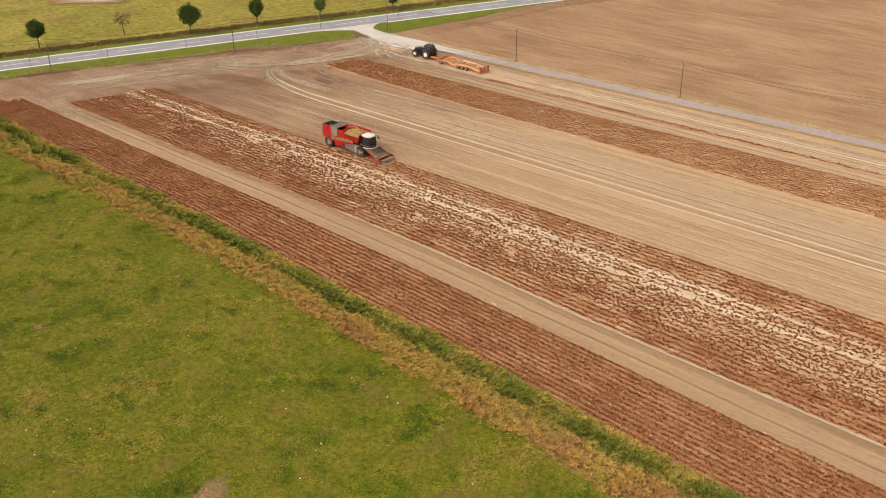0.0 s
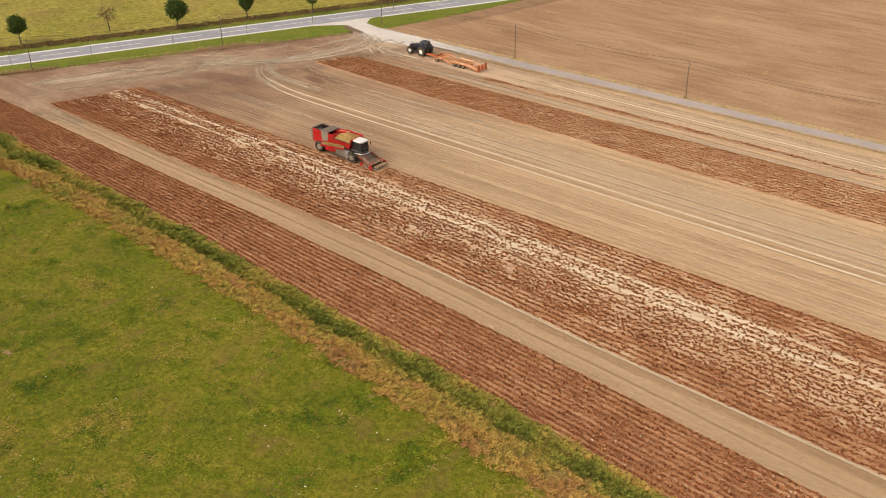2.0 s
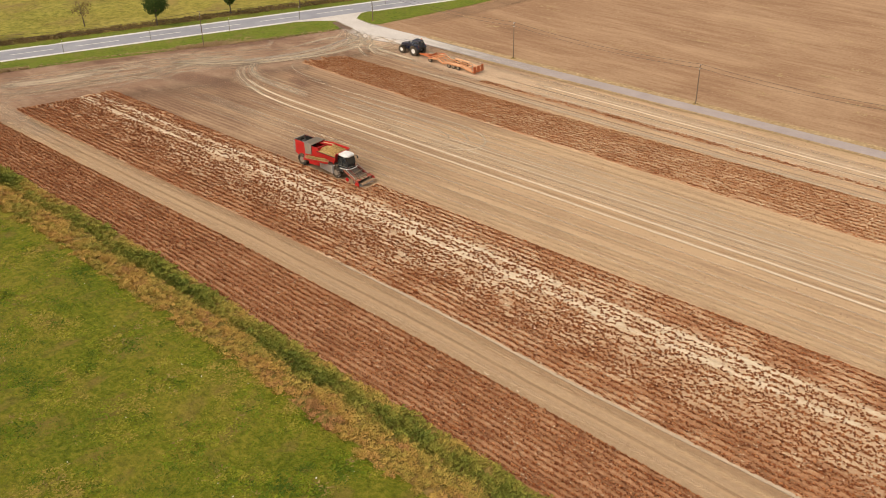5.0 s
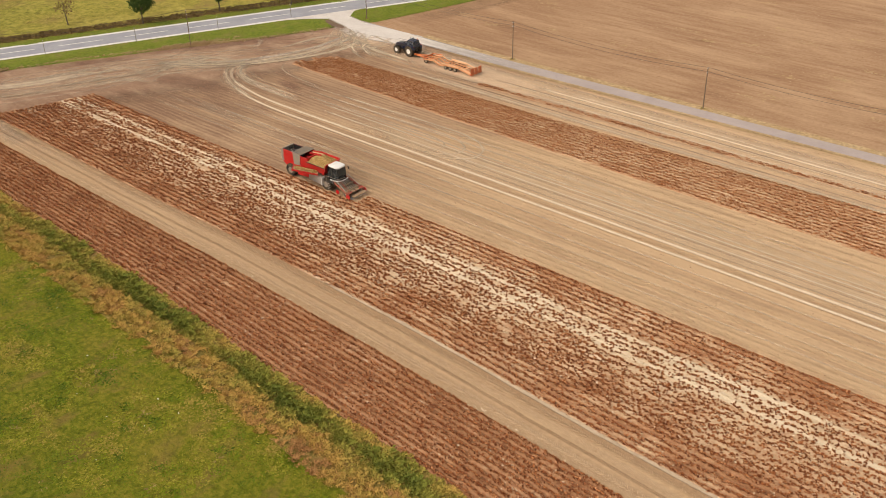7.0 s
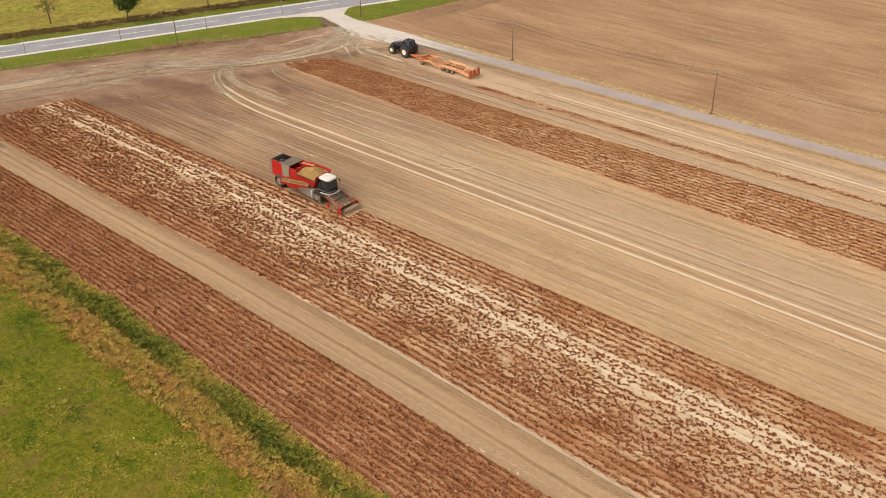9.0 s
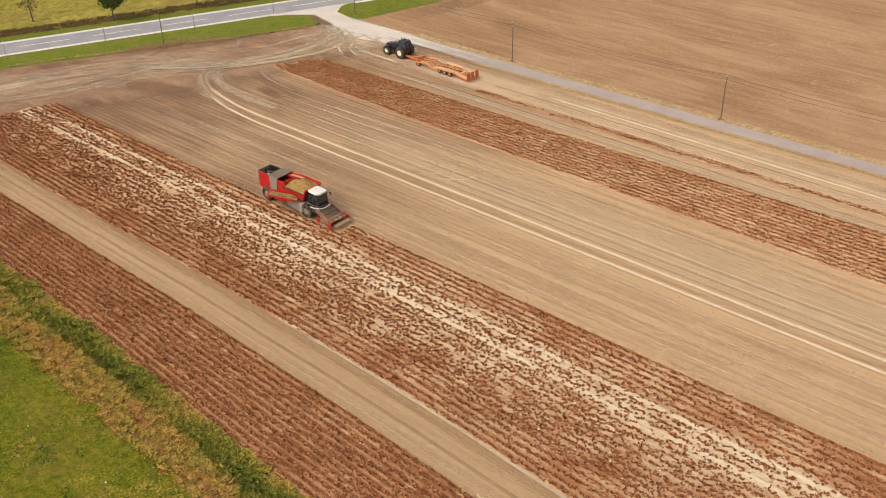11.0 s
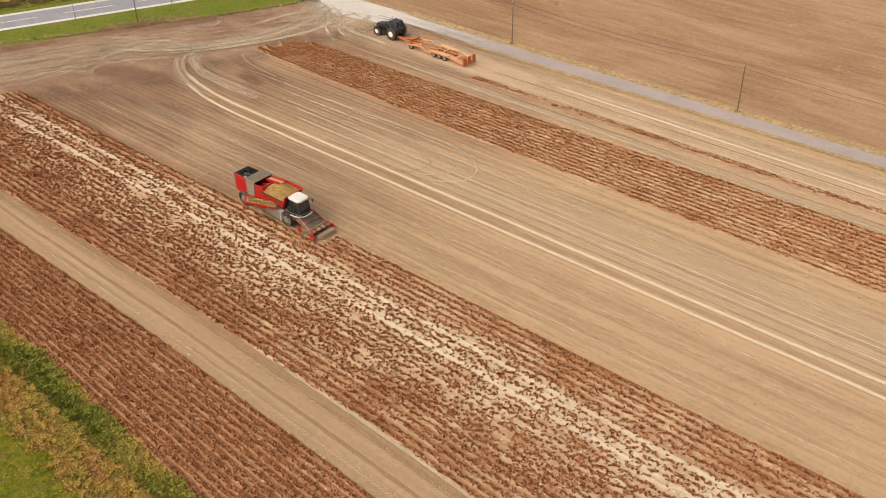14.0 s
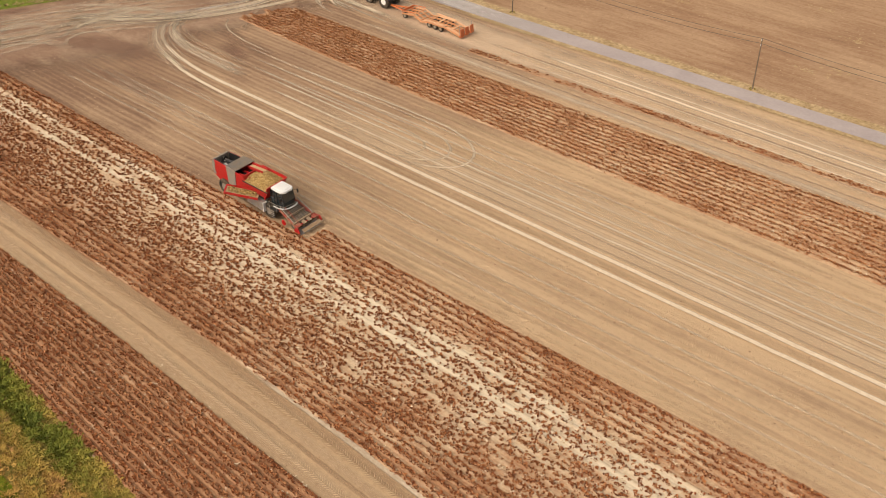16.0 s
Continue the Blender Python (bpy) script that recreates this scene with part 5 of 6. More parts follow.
def harvester(m):
    h = thing("potato_harvester", m, "red self-propelled potato harvester with heaped bunker and white cab roof", "harvester")
    # chassis
    bm = beam((-13.2, 0.7, 1.05), (-3.4, 0.7, 1.05), 0.22, 0.4)
    beam((-13.2, -0.7, 1.05), (-3.4, -0.7, 1.05), 0.22, 0.4, bm)
    for x in (-12.9, -10.5, -8, -5.6, -3.6):
        beam((x, -0.75, 1.05), (x, 0.75, 1.05), 0.2, 0.3, bm)
    part("chassis", bm, BLACK, h)
    # hull: two red side walls with a stepped outline, and a floor
    side = [(-13.5, 1.7), (-13.75, 2.4), (-13.6, 3.35), (-13.1, 3.62), (-8.2, 3.62), (-8.0, 3.2), (-7.4, 2.0), (-8.4, 1.35), (-12.6, 1.25)]
    for y0, y1 in ((-1.5, -1.38), (1.38, 1.5)):
        part("side_panel", profile(side, y0, y1, bevel=0.02), RED, h)
    for y0, y1 in ((-1.53, -1.37), (1.37, 1.53)):
        part("rear_corner", profile([(-13.54, 1.75), (-13.79, 2.4), (-13.64, 3.38), (-13.25, 3.65), (-13.2, 3.1), (-13.3, 2.4), (-13.15, 1.8)], y0, y1, bevel=0.02), GREY, h, "rounded grey rear corner")
    part("hull_floor", box((5.2, 2.74, 0.12), (-10.8, 0, 1.45)), BLACK, h)
    part("rear_panel", box((0.12, 2.7, 1.6), (-13.55, 0, 2.35), (0, 6, 0)), GREY, h, "dusty grey rear grille panel")
    for k in range(7):
        part("grille_slat", box((0.06, 2.3, 0.07), (-13.66, 0, 1.8 + k * 0.2), bevel=0.01), BLACK, h)
    # engine bay with its machinery
    e = part("engine", box((1.5, 0.9, 0.9), (-12.1, -0.1, 2.5), bevel=0.1), DEEPBLACK, h)
    part("exhaust", rod((-11.7, -0.75, 2.8), (-12.1, -0.6, 3.4), 0.1, sides=12), STEEL, e, "dull steel exhaust pipe")
    part("air_filter", rod((-12.9, 0.3, 3.1), (-11.7, 0.5, 3.1), 0.2, sides=14), BLACK, e)
    part("fan_cowl", rod((-13.1, 0.45, 2.9), (-13.3, 0.45, 2.9), 0.5, sides=20), BLACK, e)
    part("header_tank", box((0.45, 0.5, 0.35), (-11.9, -0.85, 3.2), bevel=0.06), SILVER, e, "pale coolant tank")
    for k, (x, y) in enumerate(((-12.6, -0.9), (-11.5, 0.9), (-12.3, 0.95), (-12.9, -0.5))):
        part("pipe", rod((x, y, 2.6), (x + 0.35, y - 0.3 * (-1) ** k, 3.35), 0.06), STEEL if k % 2 else BLACK, e)
    part("bay_plate", box((2.3, 2.5, 0.06), (-12.15, 0, 2.55), bevel=0.01), DEEPBLACK, h, "black engine deck plate")
    for x, y, sx, sy in ((-11.6, 0.6, 0.7, 0.5), (-12.7, -0.75, 0.6, 0.5), (-12.2, 0.2, 0.9, 0.4)):
        part("engine_box", box((sx, sy, 0.5), (x, y, 2.85), (0, 0, 12 * sx), 0.08), DEEPBLACK, e)
    part("cooler_hose", rod((-12.9, -0.6, 3.2), (-11.5, 0.2, 3.35), 0.09), DEEPBLACK, e)
    part("bay_rim", box((0.25, 2.8, 0.9), (-13.45, 0, 3.2), (0, 10, 0), 0.06), GREY, h, "grey rounded rear hood")
    part("bay_rail", rod((-13.3, -1.3, 3.66), (-11.1, -1.3, 3.66), 0.035), BLACK, h)
    part("bay_rail", rod((-13.3, 1.3, 3.66), (-11.1, 1.3, 3.66), 0.035), BLACK, h)
    part("bay_rail", rod((-13.4, -1.3, 3.6), (-13.4, 1.3, 3.6), 0.035), BLACK, h)
    for y in (-1.34, 1.34):
        part("bay_liner", box((2.05, 0.05, 1.0), (-12.15, y, 3.08), bevel=0.01), DEEPBLACK, h, "plain black bay liner")
    part("bay_liner", box((0.05, 2.6, 1.0), (-11.1, 0, 3.15), bevel=0.01), DEEPBLACK, h, "plain black bay liner")
    # the ribbed grey hood that wraps over the hull
    for y0, y1, s in ((-1.58, -1.51, -1), (1.51, 1.58, 1)):
        part("hood_side", profile([(-11.0, 1.45), (-11.15, 3.72), (-9.55, 3.72), (-9.75, 1.45)], y0, y1, bevel=0.015), GREY, h, "dusty grey ribbed hood")
    hood = part("hood_top", box((1.6, 3.16, 0.1), (-10.35, 0, 3.76), bevel=0.03), GREY, h, "dusty grey ribbed hood")
    for k in range(8):
        part("rib", box((0.07, 3.1, 0.06), (-11.05 + k * 0.2, 0, 3.83), bevel=0.015), GREY, hood)
    # sorting deck between hood and bunker
    deck = part("sorting_deck", box((1.6, 2.5, 0.1), (-8.7, 0, 3.0), (0, -8, 0)), TANSTEEL, h, "dust-caked sorting belt")
    for y in (-0.9, -0.1, 0.75):
        part("deck_rail", box((1.9, 0.12, 0.3), (-8.7, y, 3.25), (0, -8, 0)), RED, deck)
    for k in range(5):
        part("roller", rod((-9.3 + k * 0.32, -1.2, 3.1), (-9.3 + k * 0.32, 1.2, 3.1), 0.07), BLACK, deck)
    arm = part("filling_arm", beam((-9.4, 0.75, 3.55), (-6.9, 0.55, 3.95), 0.75, 0.08), BELT, h, "tan filling belt between red side boards")
    for y in (0.32, 1.08):
        part("side_board", beam((-9.4, y + 0.05, 3.62), (-6.9, y - 0.15, 4.04), 0.07, 0.26), RED, arm)
    # bunker: flared walls, heaped with potatoes
    x0, x1, y0, y1 = -8.2, -4.75, -1.65, 1.45
    for name, prof, a, b in (("bunker_wall", [(x0, 2.1), (x0 - 0.1, 3.75), (x0 + 0.02, 3.75), (x0 + 0.12, 2.1)], y0 + 0.15, y1 - 0.15),
                             ("bunker_wall", [(x1 - 0.6, 2.1), (x1 + 0.1, 3.8), (x1 + 0.22, 3.8), (x1 - 0.45, 2.1)], y0 + 0.15, y1 - 0.15)):
        part(name, profile(prof, a, b, bevel=0.015), RED, h)
    for s, y in ((-1, y0), (1, y1)):
        bm = bmesh.new()
        z1 = 3.22 if s < 0 else 3.75
        pts = [(x0, y - s * 0.35, 2.1), (x1 - 0.5, y - s * 0.35, 2.1), (x1 + 0.2, y, z1 + 0.05), (x0 - 0.1, y, z1)]
        a = [bm.verts.new(p) for p in pts]
        b = [bm.verts.new((p[0], p[1] - s * 0.08, p[2])) for p in pts]
        fs = [bm.faces.new(a), bm.faces.new(b[::-1])] + [bm.faces.new((a[i], b[i], b[(i + 1) % 4], a[(i + 1) % 4])) for i in range(4)]
        bmesh.ops.recalc_face_normals(bm, faces=fs)
        part("bunker_wall", bm, RED, h)
        part("bunker_rim", rod((x0 - 0.1, y, z1 + 0.03), (x1 + 0.2, y, z1 + 0.08), 0.05), BLACK if s < 0 else RED, h)
    part("bunker_floor", box((3.3, 2.5, 0.1), (-6.6, -0.1, 2.15)), BLACK, h)
    r = np.random.RandomState(8)
    ax, ay = np.meshgrid(np.linspace(x0 + 0.1, x1 + 0.05, 24), np.linspace(y0 + 0.12, y1 - 0.12, 22), indexing="ij")
    hz = np.interp(ay, [-1.6, -0.6, 1.5], [3.18, 3.5, 3.5]) + 0.62 * np.exp(-(((ax + 6.2) / 1.25) ** 2 + ((ay + 0.05) / 0.95) ** 2)) + r.normal(0, 0.02, ax.shape)
    heap = new("potato_heap", mesh_of("potato_heap", np.stack([ax, ay, hz], -1).reshape(-1, 3), grid_faces(24, 22), POTATO, True))
    heap.parent = h
    tagged(heap, "heap of yellow-brown earthy potatoes", kind="stuff")
    n = 1500
    qx, qy = r.uniform(x0 + 0.15, x1, n), r.uniform(y0 + 0.15, y1 - 0.15, n)
    qz = np.interp(qy, [-1.6, -0.6, 1.5], [3.18, 3.5, 3.5]) + 0.62 * np.exp(-(((qx + 6.2) / 1.25) ** 2 + ((qy + 0.05) / 0.95) ** 2))
    oc = np.array([(1, 0, 0), (-1, 0, 0), (0, 1, 0), (0, -1, 0), (0, 0, 1), (0, 0, -1)], float)
    of = np.array([(0, 2, 4), (2, 1, 4), (1, 3, 4), (3, 0, 4), (2, 0, 5), (1, 2, 5), (3, 1, 5), (0, 3, 5)])
    sz = r.uniform(0.05, 0.1, (n, 1, 3))
    pv = np.stack([qx, qy, qz], 1)[:, None] + oc[None] * sz + r.normal(0, 0.012, (n, 6, 3))
    sp = new("potatoes", mesh_of("potatoes", pv.reshape(-1, 3), (np.arange(n)[:, None, None] * 6 + of[None]).reshape(-1, 3), POTATO, True))
    sp.parent = heap
    tagged(sp, "single potatoes lying on the heap", kind="stuff")
    # unloading elevator folded along the near side
    p0, p1 = Vector((-6.1, -1.5, 2.2)), Vector((-9.0, -3.5, 2.75))
    el = part("elevator", beam(p0 + Vector((0, 0, 0.04)), p1 + Vector((0, 0, 0.04)), 1.2, 0.1), BELT, h, "tan dust-caked unloading belt")
    d = (p1 - p0).normalized()
    nrm = Vector((-d.y, d.x, 0)).normalized() * 0.64
    for s in (-1, 1):
        o = nrm * s
        part("elevator_side", beam(p0 + o + Vector((0, 0, 0.02)), p1 + o + Vector((0, 0, 0.02)), 0.08, 0.26 if s > 0 else 0.5), RED, el)
    for k in range(4):
        p = p0 + Vector((0, 0, 0.07)) + d * (0.4 + k * 0.85)
        part("cleat", beam(p - nrm * 0.9, p + nrm * 0.9, 0.04, 0.02), BELT, el)
    part("elevator_lip", beam(p1 - nrm * 1.1, p1 + nrm * 1.1, 0.16, 0.3), RED, el)
    n2 = 420
    along, side = r.uniform(0.25, 3.3, n2), r.normal(0, 0.24, n2)
    centre = np.array(p0)[None] + along[:, None] * np.array(d)[None] + side[:, None] * np.array(nrm)[None] * 1.5
    centre[:, 2] += 0.14 + 0.12 * np.exp(-(side / 0.25) ** 2)
    pv = centre[:, None] + oc[None] * r.uniform(0.05, 0.1, (n2, 1, 3)) + r.normal(0, 0.012, (n2, 6, 3))
    load = new("potatoes", mesh_of("potatoes", pv.reshape(-1, 3), (np.arange(n2)[:, None, None] * 6 + of[None]).reshape(-1, 3), POTATO, True))
    load.parent = el
    tagged(load, "potatoes lying on the unloading belt", kind="stuff")
    part("elevator_ram", rod((-7.0, -1.4, 1.3), (-8.6, -2.4, 2.2), 0.05), STEEL, h)
    # steel tanks and guards on the flanks
    part("side_tank", box((2.4, 0.55, 1.15), (-6.55, -1.5, 1.35), (0, 4, 0), 0.06), STEEL, h, "dusty bare steel side tank")
    part("tank_edge", box((0.12, 0.62, 1.2), (-5.3, -1.5, 1.25), (0, 4, 0), 0.03), SILVER, h)
    part("side_tank", box((2.4, 0.55, 1.15), (-6.55, 1.3, 1.35), (0, 4, 0), 0.06), STEEL, h, "dusty bare steel side tank")
    part("lower_panel", box((2.6, 0.1, 0.9), (-9.1, -1.52, 1.25), (0, -8, 0), 0.03), RED, h)
    # wheels
    for y in (-1.15, 1.15):
        wheel(h, (-4.9, y, 0.85), 0.85, 0.65, 0.42, GREY, 20)
        wheel(h, (-11.7, y, 0.9), 0.9, 0.75, 0.45, GREY, 20)
    part("axle", rod((-4.9, -1.1, 0.85), (-4.9, 1.1, 0.85), 0.14), BLACK, h)
    part("axle", rod((-11.7, -1.1, 0.9), (-11.7, 1.1, 0.9), 0.14), BLACK, h)
    # cab
    cab = part("cab", profile([(-4.75, 1.55), (-4.75, 3.55), (-3.0, 3.62), (-2.75, 2.5), (-3.05, 1.5)], -1.0, 0.65, bevel=0.05), GLASS, h, "dark tinted glass cab")
    for x, y in ((-4.72, -0.98), (-4.72, 0.63)):
        part("pillar", rod((x, y, 1.6), (x, y, 3.6), 0.05), BLACK, cab)
    for y in (-0.98, 0.63):
        part("pillar", rod((-2.95, y, 1.6), (-3.0, y, 3.62), 0.045), BLACK, cab)
    part("pillar", rod((-3.85, -1.02, 1.6), (-3.85, -1.02, 3.6), 0.04), BLACK, cab)
    roof = part("roof", plate(rounded(-4.75, -2.8, -1.1, 0.74, 0.45), 3.56, 3.76, 0.09), WHITE, h, "clean white cab roof")
    part("roof_ledge", plate(rounded(-4.5, -3.05, -0.85, 0.5, 0.35), 3.75, 3.81, 0.03), WHITE, roof)
    for y in (-0.6, 0.24):
        part("work_lamp", box((0.1, 0.18, 0.1), (-2.8, y, 3.58), bevel=0.02), SILVER, roof)
    bm = bmesh.new()
    bend = [(-3.9, -1.5), (-3.2, -1.45), (-2.65, -1.15), (-2.4, -0.6), (-2.4, 0.3), (-2.6, 0.75)]
    for a, b in zip(bend, bend[1:]):
        rod((*a, 1.9), (*b, 1.9), 0.065, bm)
    part("front_bar", bm, WHITE, h, "pale bent bar round the cab front")
    for s, y in ((-1, -1.45), (1, 1.1)):
        bm = rod((-3.0, y - s * 0.4, 3.3), (-2.8, y, 3.3), 0.025)
        box((0.05, 0.22, 0.4), (-2.78, y, 3.1), (0, 0, 0), 0.02, bm)
        part("mirror", bm, BLACK, h)
    part("cab_step", box((1.1, 0.55, 0.08), (-3.9, -1.35, 1.5)), BLACK, h)
    for k in range(4):
        part("rung", rod((-4.3, -1.62, 0.5 + 0.26 * k), (-3.8, -1.62, 0.5 + 0.26 * k), 0.025), STEEL, h)
    bm = rod((-4.4, -1.68, 2.4), (-3.3, -1.68, 2.4), 0.03)
    rod((-3.3, -1.68, 2.4), (-2.6, -1.25, 2.2), 0.03, bm)
    rod((-2.6, -1.25, 2.2), (-2.45, 0.2, 2.15), 0.03, bm)
    for a in ((-4.4, -1.68), (-3.3, -1.68), (-2.6, -1.25)):
        rod((*a, 1.5), (*a, 2.4 if a[0] < -3 else 2.2), 0.025, bm)
    part("handrail", bm, GREY, h, "dusty grey handrail round the cab step")
    # digging header
    hd = part("header_bed", box((2.6, 2.3, 0.1), (-2.35, 0.05, 1.0), (0, 20, 0)), TANSTEEL, h, "dust-caked lifting web")
    for k in range(13):
        x = -3.5 + k * 0.19
        part("web_rod", rod((x, -1.1, 1.52 - (x + 3.5) * 0.36), (x, 1.2, 1.52 - (x + 3.5) * 0.36), 0.03), STEEL, hd)
    for y in (-1.5, 1.55):
        part("side_arm", beam((-3.6, y * 0.8, 1.55), (-0.5, y, 0.6), 0.12, 0.3), RUST, h)
        part("lift_ram", rod((-3.2, y * 0.85, 2.0), (-1.2, y * 0.92, 0.95), 0.05), STEEL, h)
        part("guide_rod", rod((-2.8, y * 0.65, 2.0), (-0.9, y * 0.7, 1.0), 0.04), RUST, h)
    part("cross_beam", beam((-2.1, -1.55, 1.25), (-2.1, 1.6, 1.25), 0.14, 0.16), TANSTEEL, h)
    part("cross_beam", beam((-1.1, -1.6, 0.95), (-1.1, 1.65, 0.95), 0.16, 0.16), TANSTEEL, h)
    for k in range(4):
        y = -1.12 + k * 0.75
        rb = rod((-1.3, y - 0.24, 0.48), (-1.3, y, 0.48), 0.42, sides=18, radius2=0.3)
        rod((-1.3, y, 0.48), (-1.3, y + 0.24, 0.48), 0.3, rb, 18, 0.42)
        ro = part("depth_roller", rb, DUSTBLACK, h, "dusty waisted depth roller")
        part("roller_hub", rod((-1.3, y - 0.27, 0.48), (-1.3, y + 0.27, 0.48), 0.1), STEEL, ro)
        part("roller_arm", beam((-1.3, y + 0.32, 0.5), (-2.1, y + 0.32, 1.2), 0.06, 0.1), TANSTEEL, h)
        part("roller_guard", box((0.5, 0.5, 0.04), (-0.75, y, 0.85), (0, 16, 0), 0.01), RUST if k in (0, 3) else TANSTEEL, h)
        part("share", profile([(-0.95, 0.02), (-0.1, -0.08), (-0.1, -0.02), (-0.9, 0.16)], y - 0.3, y + 0.3), STEEL, h)
    for y in (-1.68, 1.7):
        part("side_disc", rod((-0.55, y - 0.03, 0.36), (-0.55, y + 0.03, 0.36), 0.38, sides=20), RED, h)
        part("side_disc", rod((-2.5, y * 0.98 - 0.03, 0.55), (-2.5, y * 0.98 + 0.03, 0.55), 0.3, sides=18), RED, h)
    part("topper_flap", box((0.45, 2.7, 0.05), (0.0, 0.05, 0.5), (0, 14, 0), 0.02), FLAP, h, "tan dusty flap over the shares")
    part("flap_bar", rod((0.25, -1.45, 0.5), (0.25, 1.55, 0.5), 0.05), TANSTEEL, h)
    part("flap_bar", rod((-0.7, -1.5, 0.78), (-0.7, 1.6, 0.78), 0.06), RED, h)
    for k in range(6):
        y = -1.0 + k * 0.4
        a, b = Vector((-2.7, y * 0.6, 1.9)), Vector((-1.15, y, 1.05))
        bm = rod(a, (a + b) / 2 + Vector((0, 0.05, 0.18)), 0.022)
        rod((a + b) / 2 + Vector((0, 0.05, 0.18)), b, 0.022, bm)
        part("hose", bm, BLACK, h)
    # the hull narrows towards its rear
    for q in h.children_recursive:
        if q.type == "MESH" and not q.name.startswith(("wheel", "rim", "axle", "elevator")):
            for v in q.data.vertices:
                v.co.y *= float(np.interp(v.co.x, [-13.8, -8.2], [0.72, 1.0]))
    return h


PANE, pn, pl, pb = material("sky_tinted_pane", 0.05)
# see-through pane; its grey-blue base colour stands in for reflected sky
pb.inputs["Base Color"].default_value = (0.10, 0.12, 0.15, 1)
pb.inputs["Alpha"].default_value = 0.5
ROOFBLUE = paint("slate_blue_roof", (0.016, 0.026, 0.06), 0.3, dusty=0.12)


def tractor(m):
    t = thing("tractor", m, "dark navy farm tractor with white wheel rims parked on bare soil", "tractor")
    bm = profile([(0.9, 0.95), (3.55, 0.9), (3.75, 1.2), (3.65, 1.62), (2.6, 1.86), (0.9, 2.0)], -0.46, 0.46, bevel=0.08)
    part("bonnet", bm, NAVY, t)
    part("chassis", box((3.9, 0.6, 0.55), (1.5, 0, 0.85), bevel=0.05), BLACK, t)
    part("grille", box((0.08, 0.7, 0.55), (3.74, 0, 1.3), (0, -8, 0)), BLACK, t)
    for y in (-0.3, 0.3):
        part("headlight", box((0.08, 0.2, 0.12), (3.73, y, 1.5)), SILVER, t)
    part("front_weight", box((0.3, 0.8, 0.4), (3.85, 0, 0.75), bevel=0.06), BLACK, t)
    cab = part("cab", box((1.6, 1.4, 0.55), (0.0, 0, 1.35), bevel=0.06), BLACK, t, "black tractor cab with clear panes")
    part("seat", box((0.5, 0.55, 0.18), (-0.25, 0, 1.75), bevel=0.06), BLACK, cab)
    part("seat_back", box((0.16, 0.5, 0.6), (-0.52, 0, 2.05), (0, -8, 0), 0.06), BLACK, cab)
    part("dashboard", box((0.3, 0.5, 0.35), (0.62, 0, 1.75), (0, 12, 0), 0.06), BLACK, cab)
    part("steering_wheel", rod((0.36, 0, 1.95), (0.34, 0, 1.98), 0.22, sides=18), BLACK, cab)
    for s in (-1, 1):
        part("side_pane", profile([(-0.92, 1.62), (-0.72, 2.62), (0.64, 2.62), (0.92, 1.62)], s * 0.71 - 0.01, s * 0.71 + 0.01), PANE, cab, "clear side window")
    part("rear_pane", beam((-0.93, 0, 1.62), (-0.74, 0, 2.62), 1.36, 0.02), PANE, cab, "clear rear window")
    part("windscreen", beam((0.93, 0, 1.62), (0.66, 0, 2.62), 1.36, 0.02), PANE, cab, "clear windscreen")
    for x, z0, x2 in ((-0.9, 1.6, -0.78), (0.95, 1.8, 0.74), (0.05, 1.2, 0.02)):
        for y in (-0.78, 0.78):
            part("pillar", rod((x, y * 0.94, z0), (x2 * 0.9, y * 0.94, 2.65), 0.045), BLACK, cab)
    roof = part("roof", box((1.45, 1.35, 0.16), (-0.04, 0, 2.72), bevel=0.06), ROOFBLUE, t, "slate-blue cab roof")
    part("roof_hatch", box((0.7, 0.8, 0.05), (0.1, 0, 2.81), bevel=0.02), GLASS, roof)
    part("beacon", rod((-0.5, -0.55, 2.8), (-0.5, -0.55, 3.0), 0.07), ORANGE, roof, "orange beacon")
    for y in (-0.6, -0.25, 0.25, 0.6):
        part("work_lamp", box((0.08, 0.16, 0.1), (0.78, y * 0.9, 2.72)), SILVER, roof)
    part("exhaust", rod((1.15, -0.55, 1.7), (1.15, -0.55, 2.95), 0.06), STEEL, t, "steel exhaust stack")
    for y in (-1.02, 1.02):
        bm = bmesh.new()
        for k in range(7):
            a0, a1 = math.radians(18 + k * 20), math.radians(18 + (k + 1) * 20)
            beam((math.cos(a0) * 1.08, y, 0.95 + math.sin(a0) * 1.08), (math.cos(a1) * 1.08, y, 0.95 + math.sin(a1) * 1.08), 0.6, 0.05, bm)
        part("mudguard", bm, ROOFBLUE, t, "slate-blue mudguard")
        wheel(t, (0, y, 0.95), 0.97, 0.66, 0.45, WHITE, 20)
        wheel(t, (2.95, y, 0.72), 0.74, 0.54, 0.33, WHITE, 18)
        bm = rod((0.85, y * 0.75, 2.5), (1.0, y * 1.12, 2.5), 0.02)
        box((0.05, 0.2, 0.32), (1.0, y * 1.15, 2.4), (0, 0, 0), 0.02, bm)
        part("mirror", bm, BLACK, t)
        part("front_mudguard", box((0.7, 0.45, 0.05), (2.85, y, 1.52), (0, 4, 0)), BLACK, t)
    part("axle", rod((0, -1, 0.95), (0, 1, 0.95), 0.16), BLACK, t)
    part("axle", rod((2.95, -1, 0.72), (2.95, 1, 0.72), 0.12), BLACK, t)
    part("step", box((0.5, 0.3, 0.5), (0.95, -0.72, 0.75)), BLACK, t)
    part("fuel_tank", box((0.9, 0.35, 0.5), (1.5, -0.55, 0.8), bevel=0.1), BLACK, t)
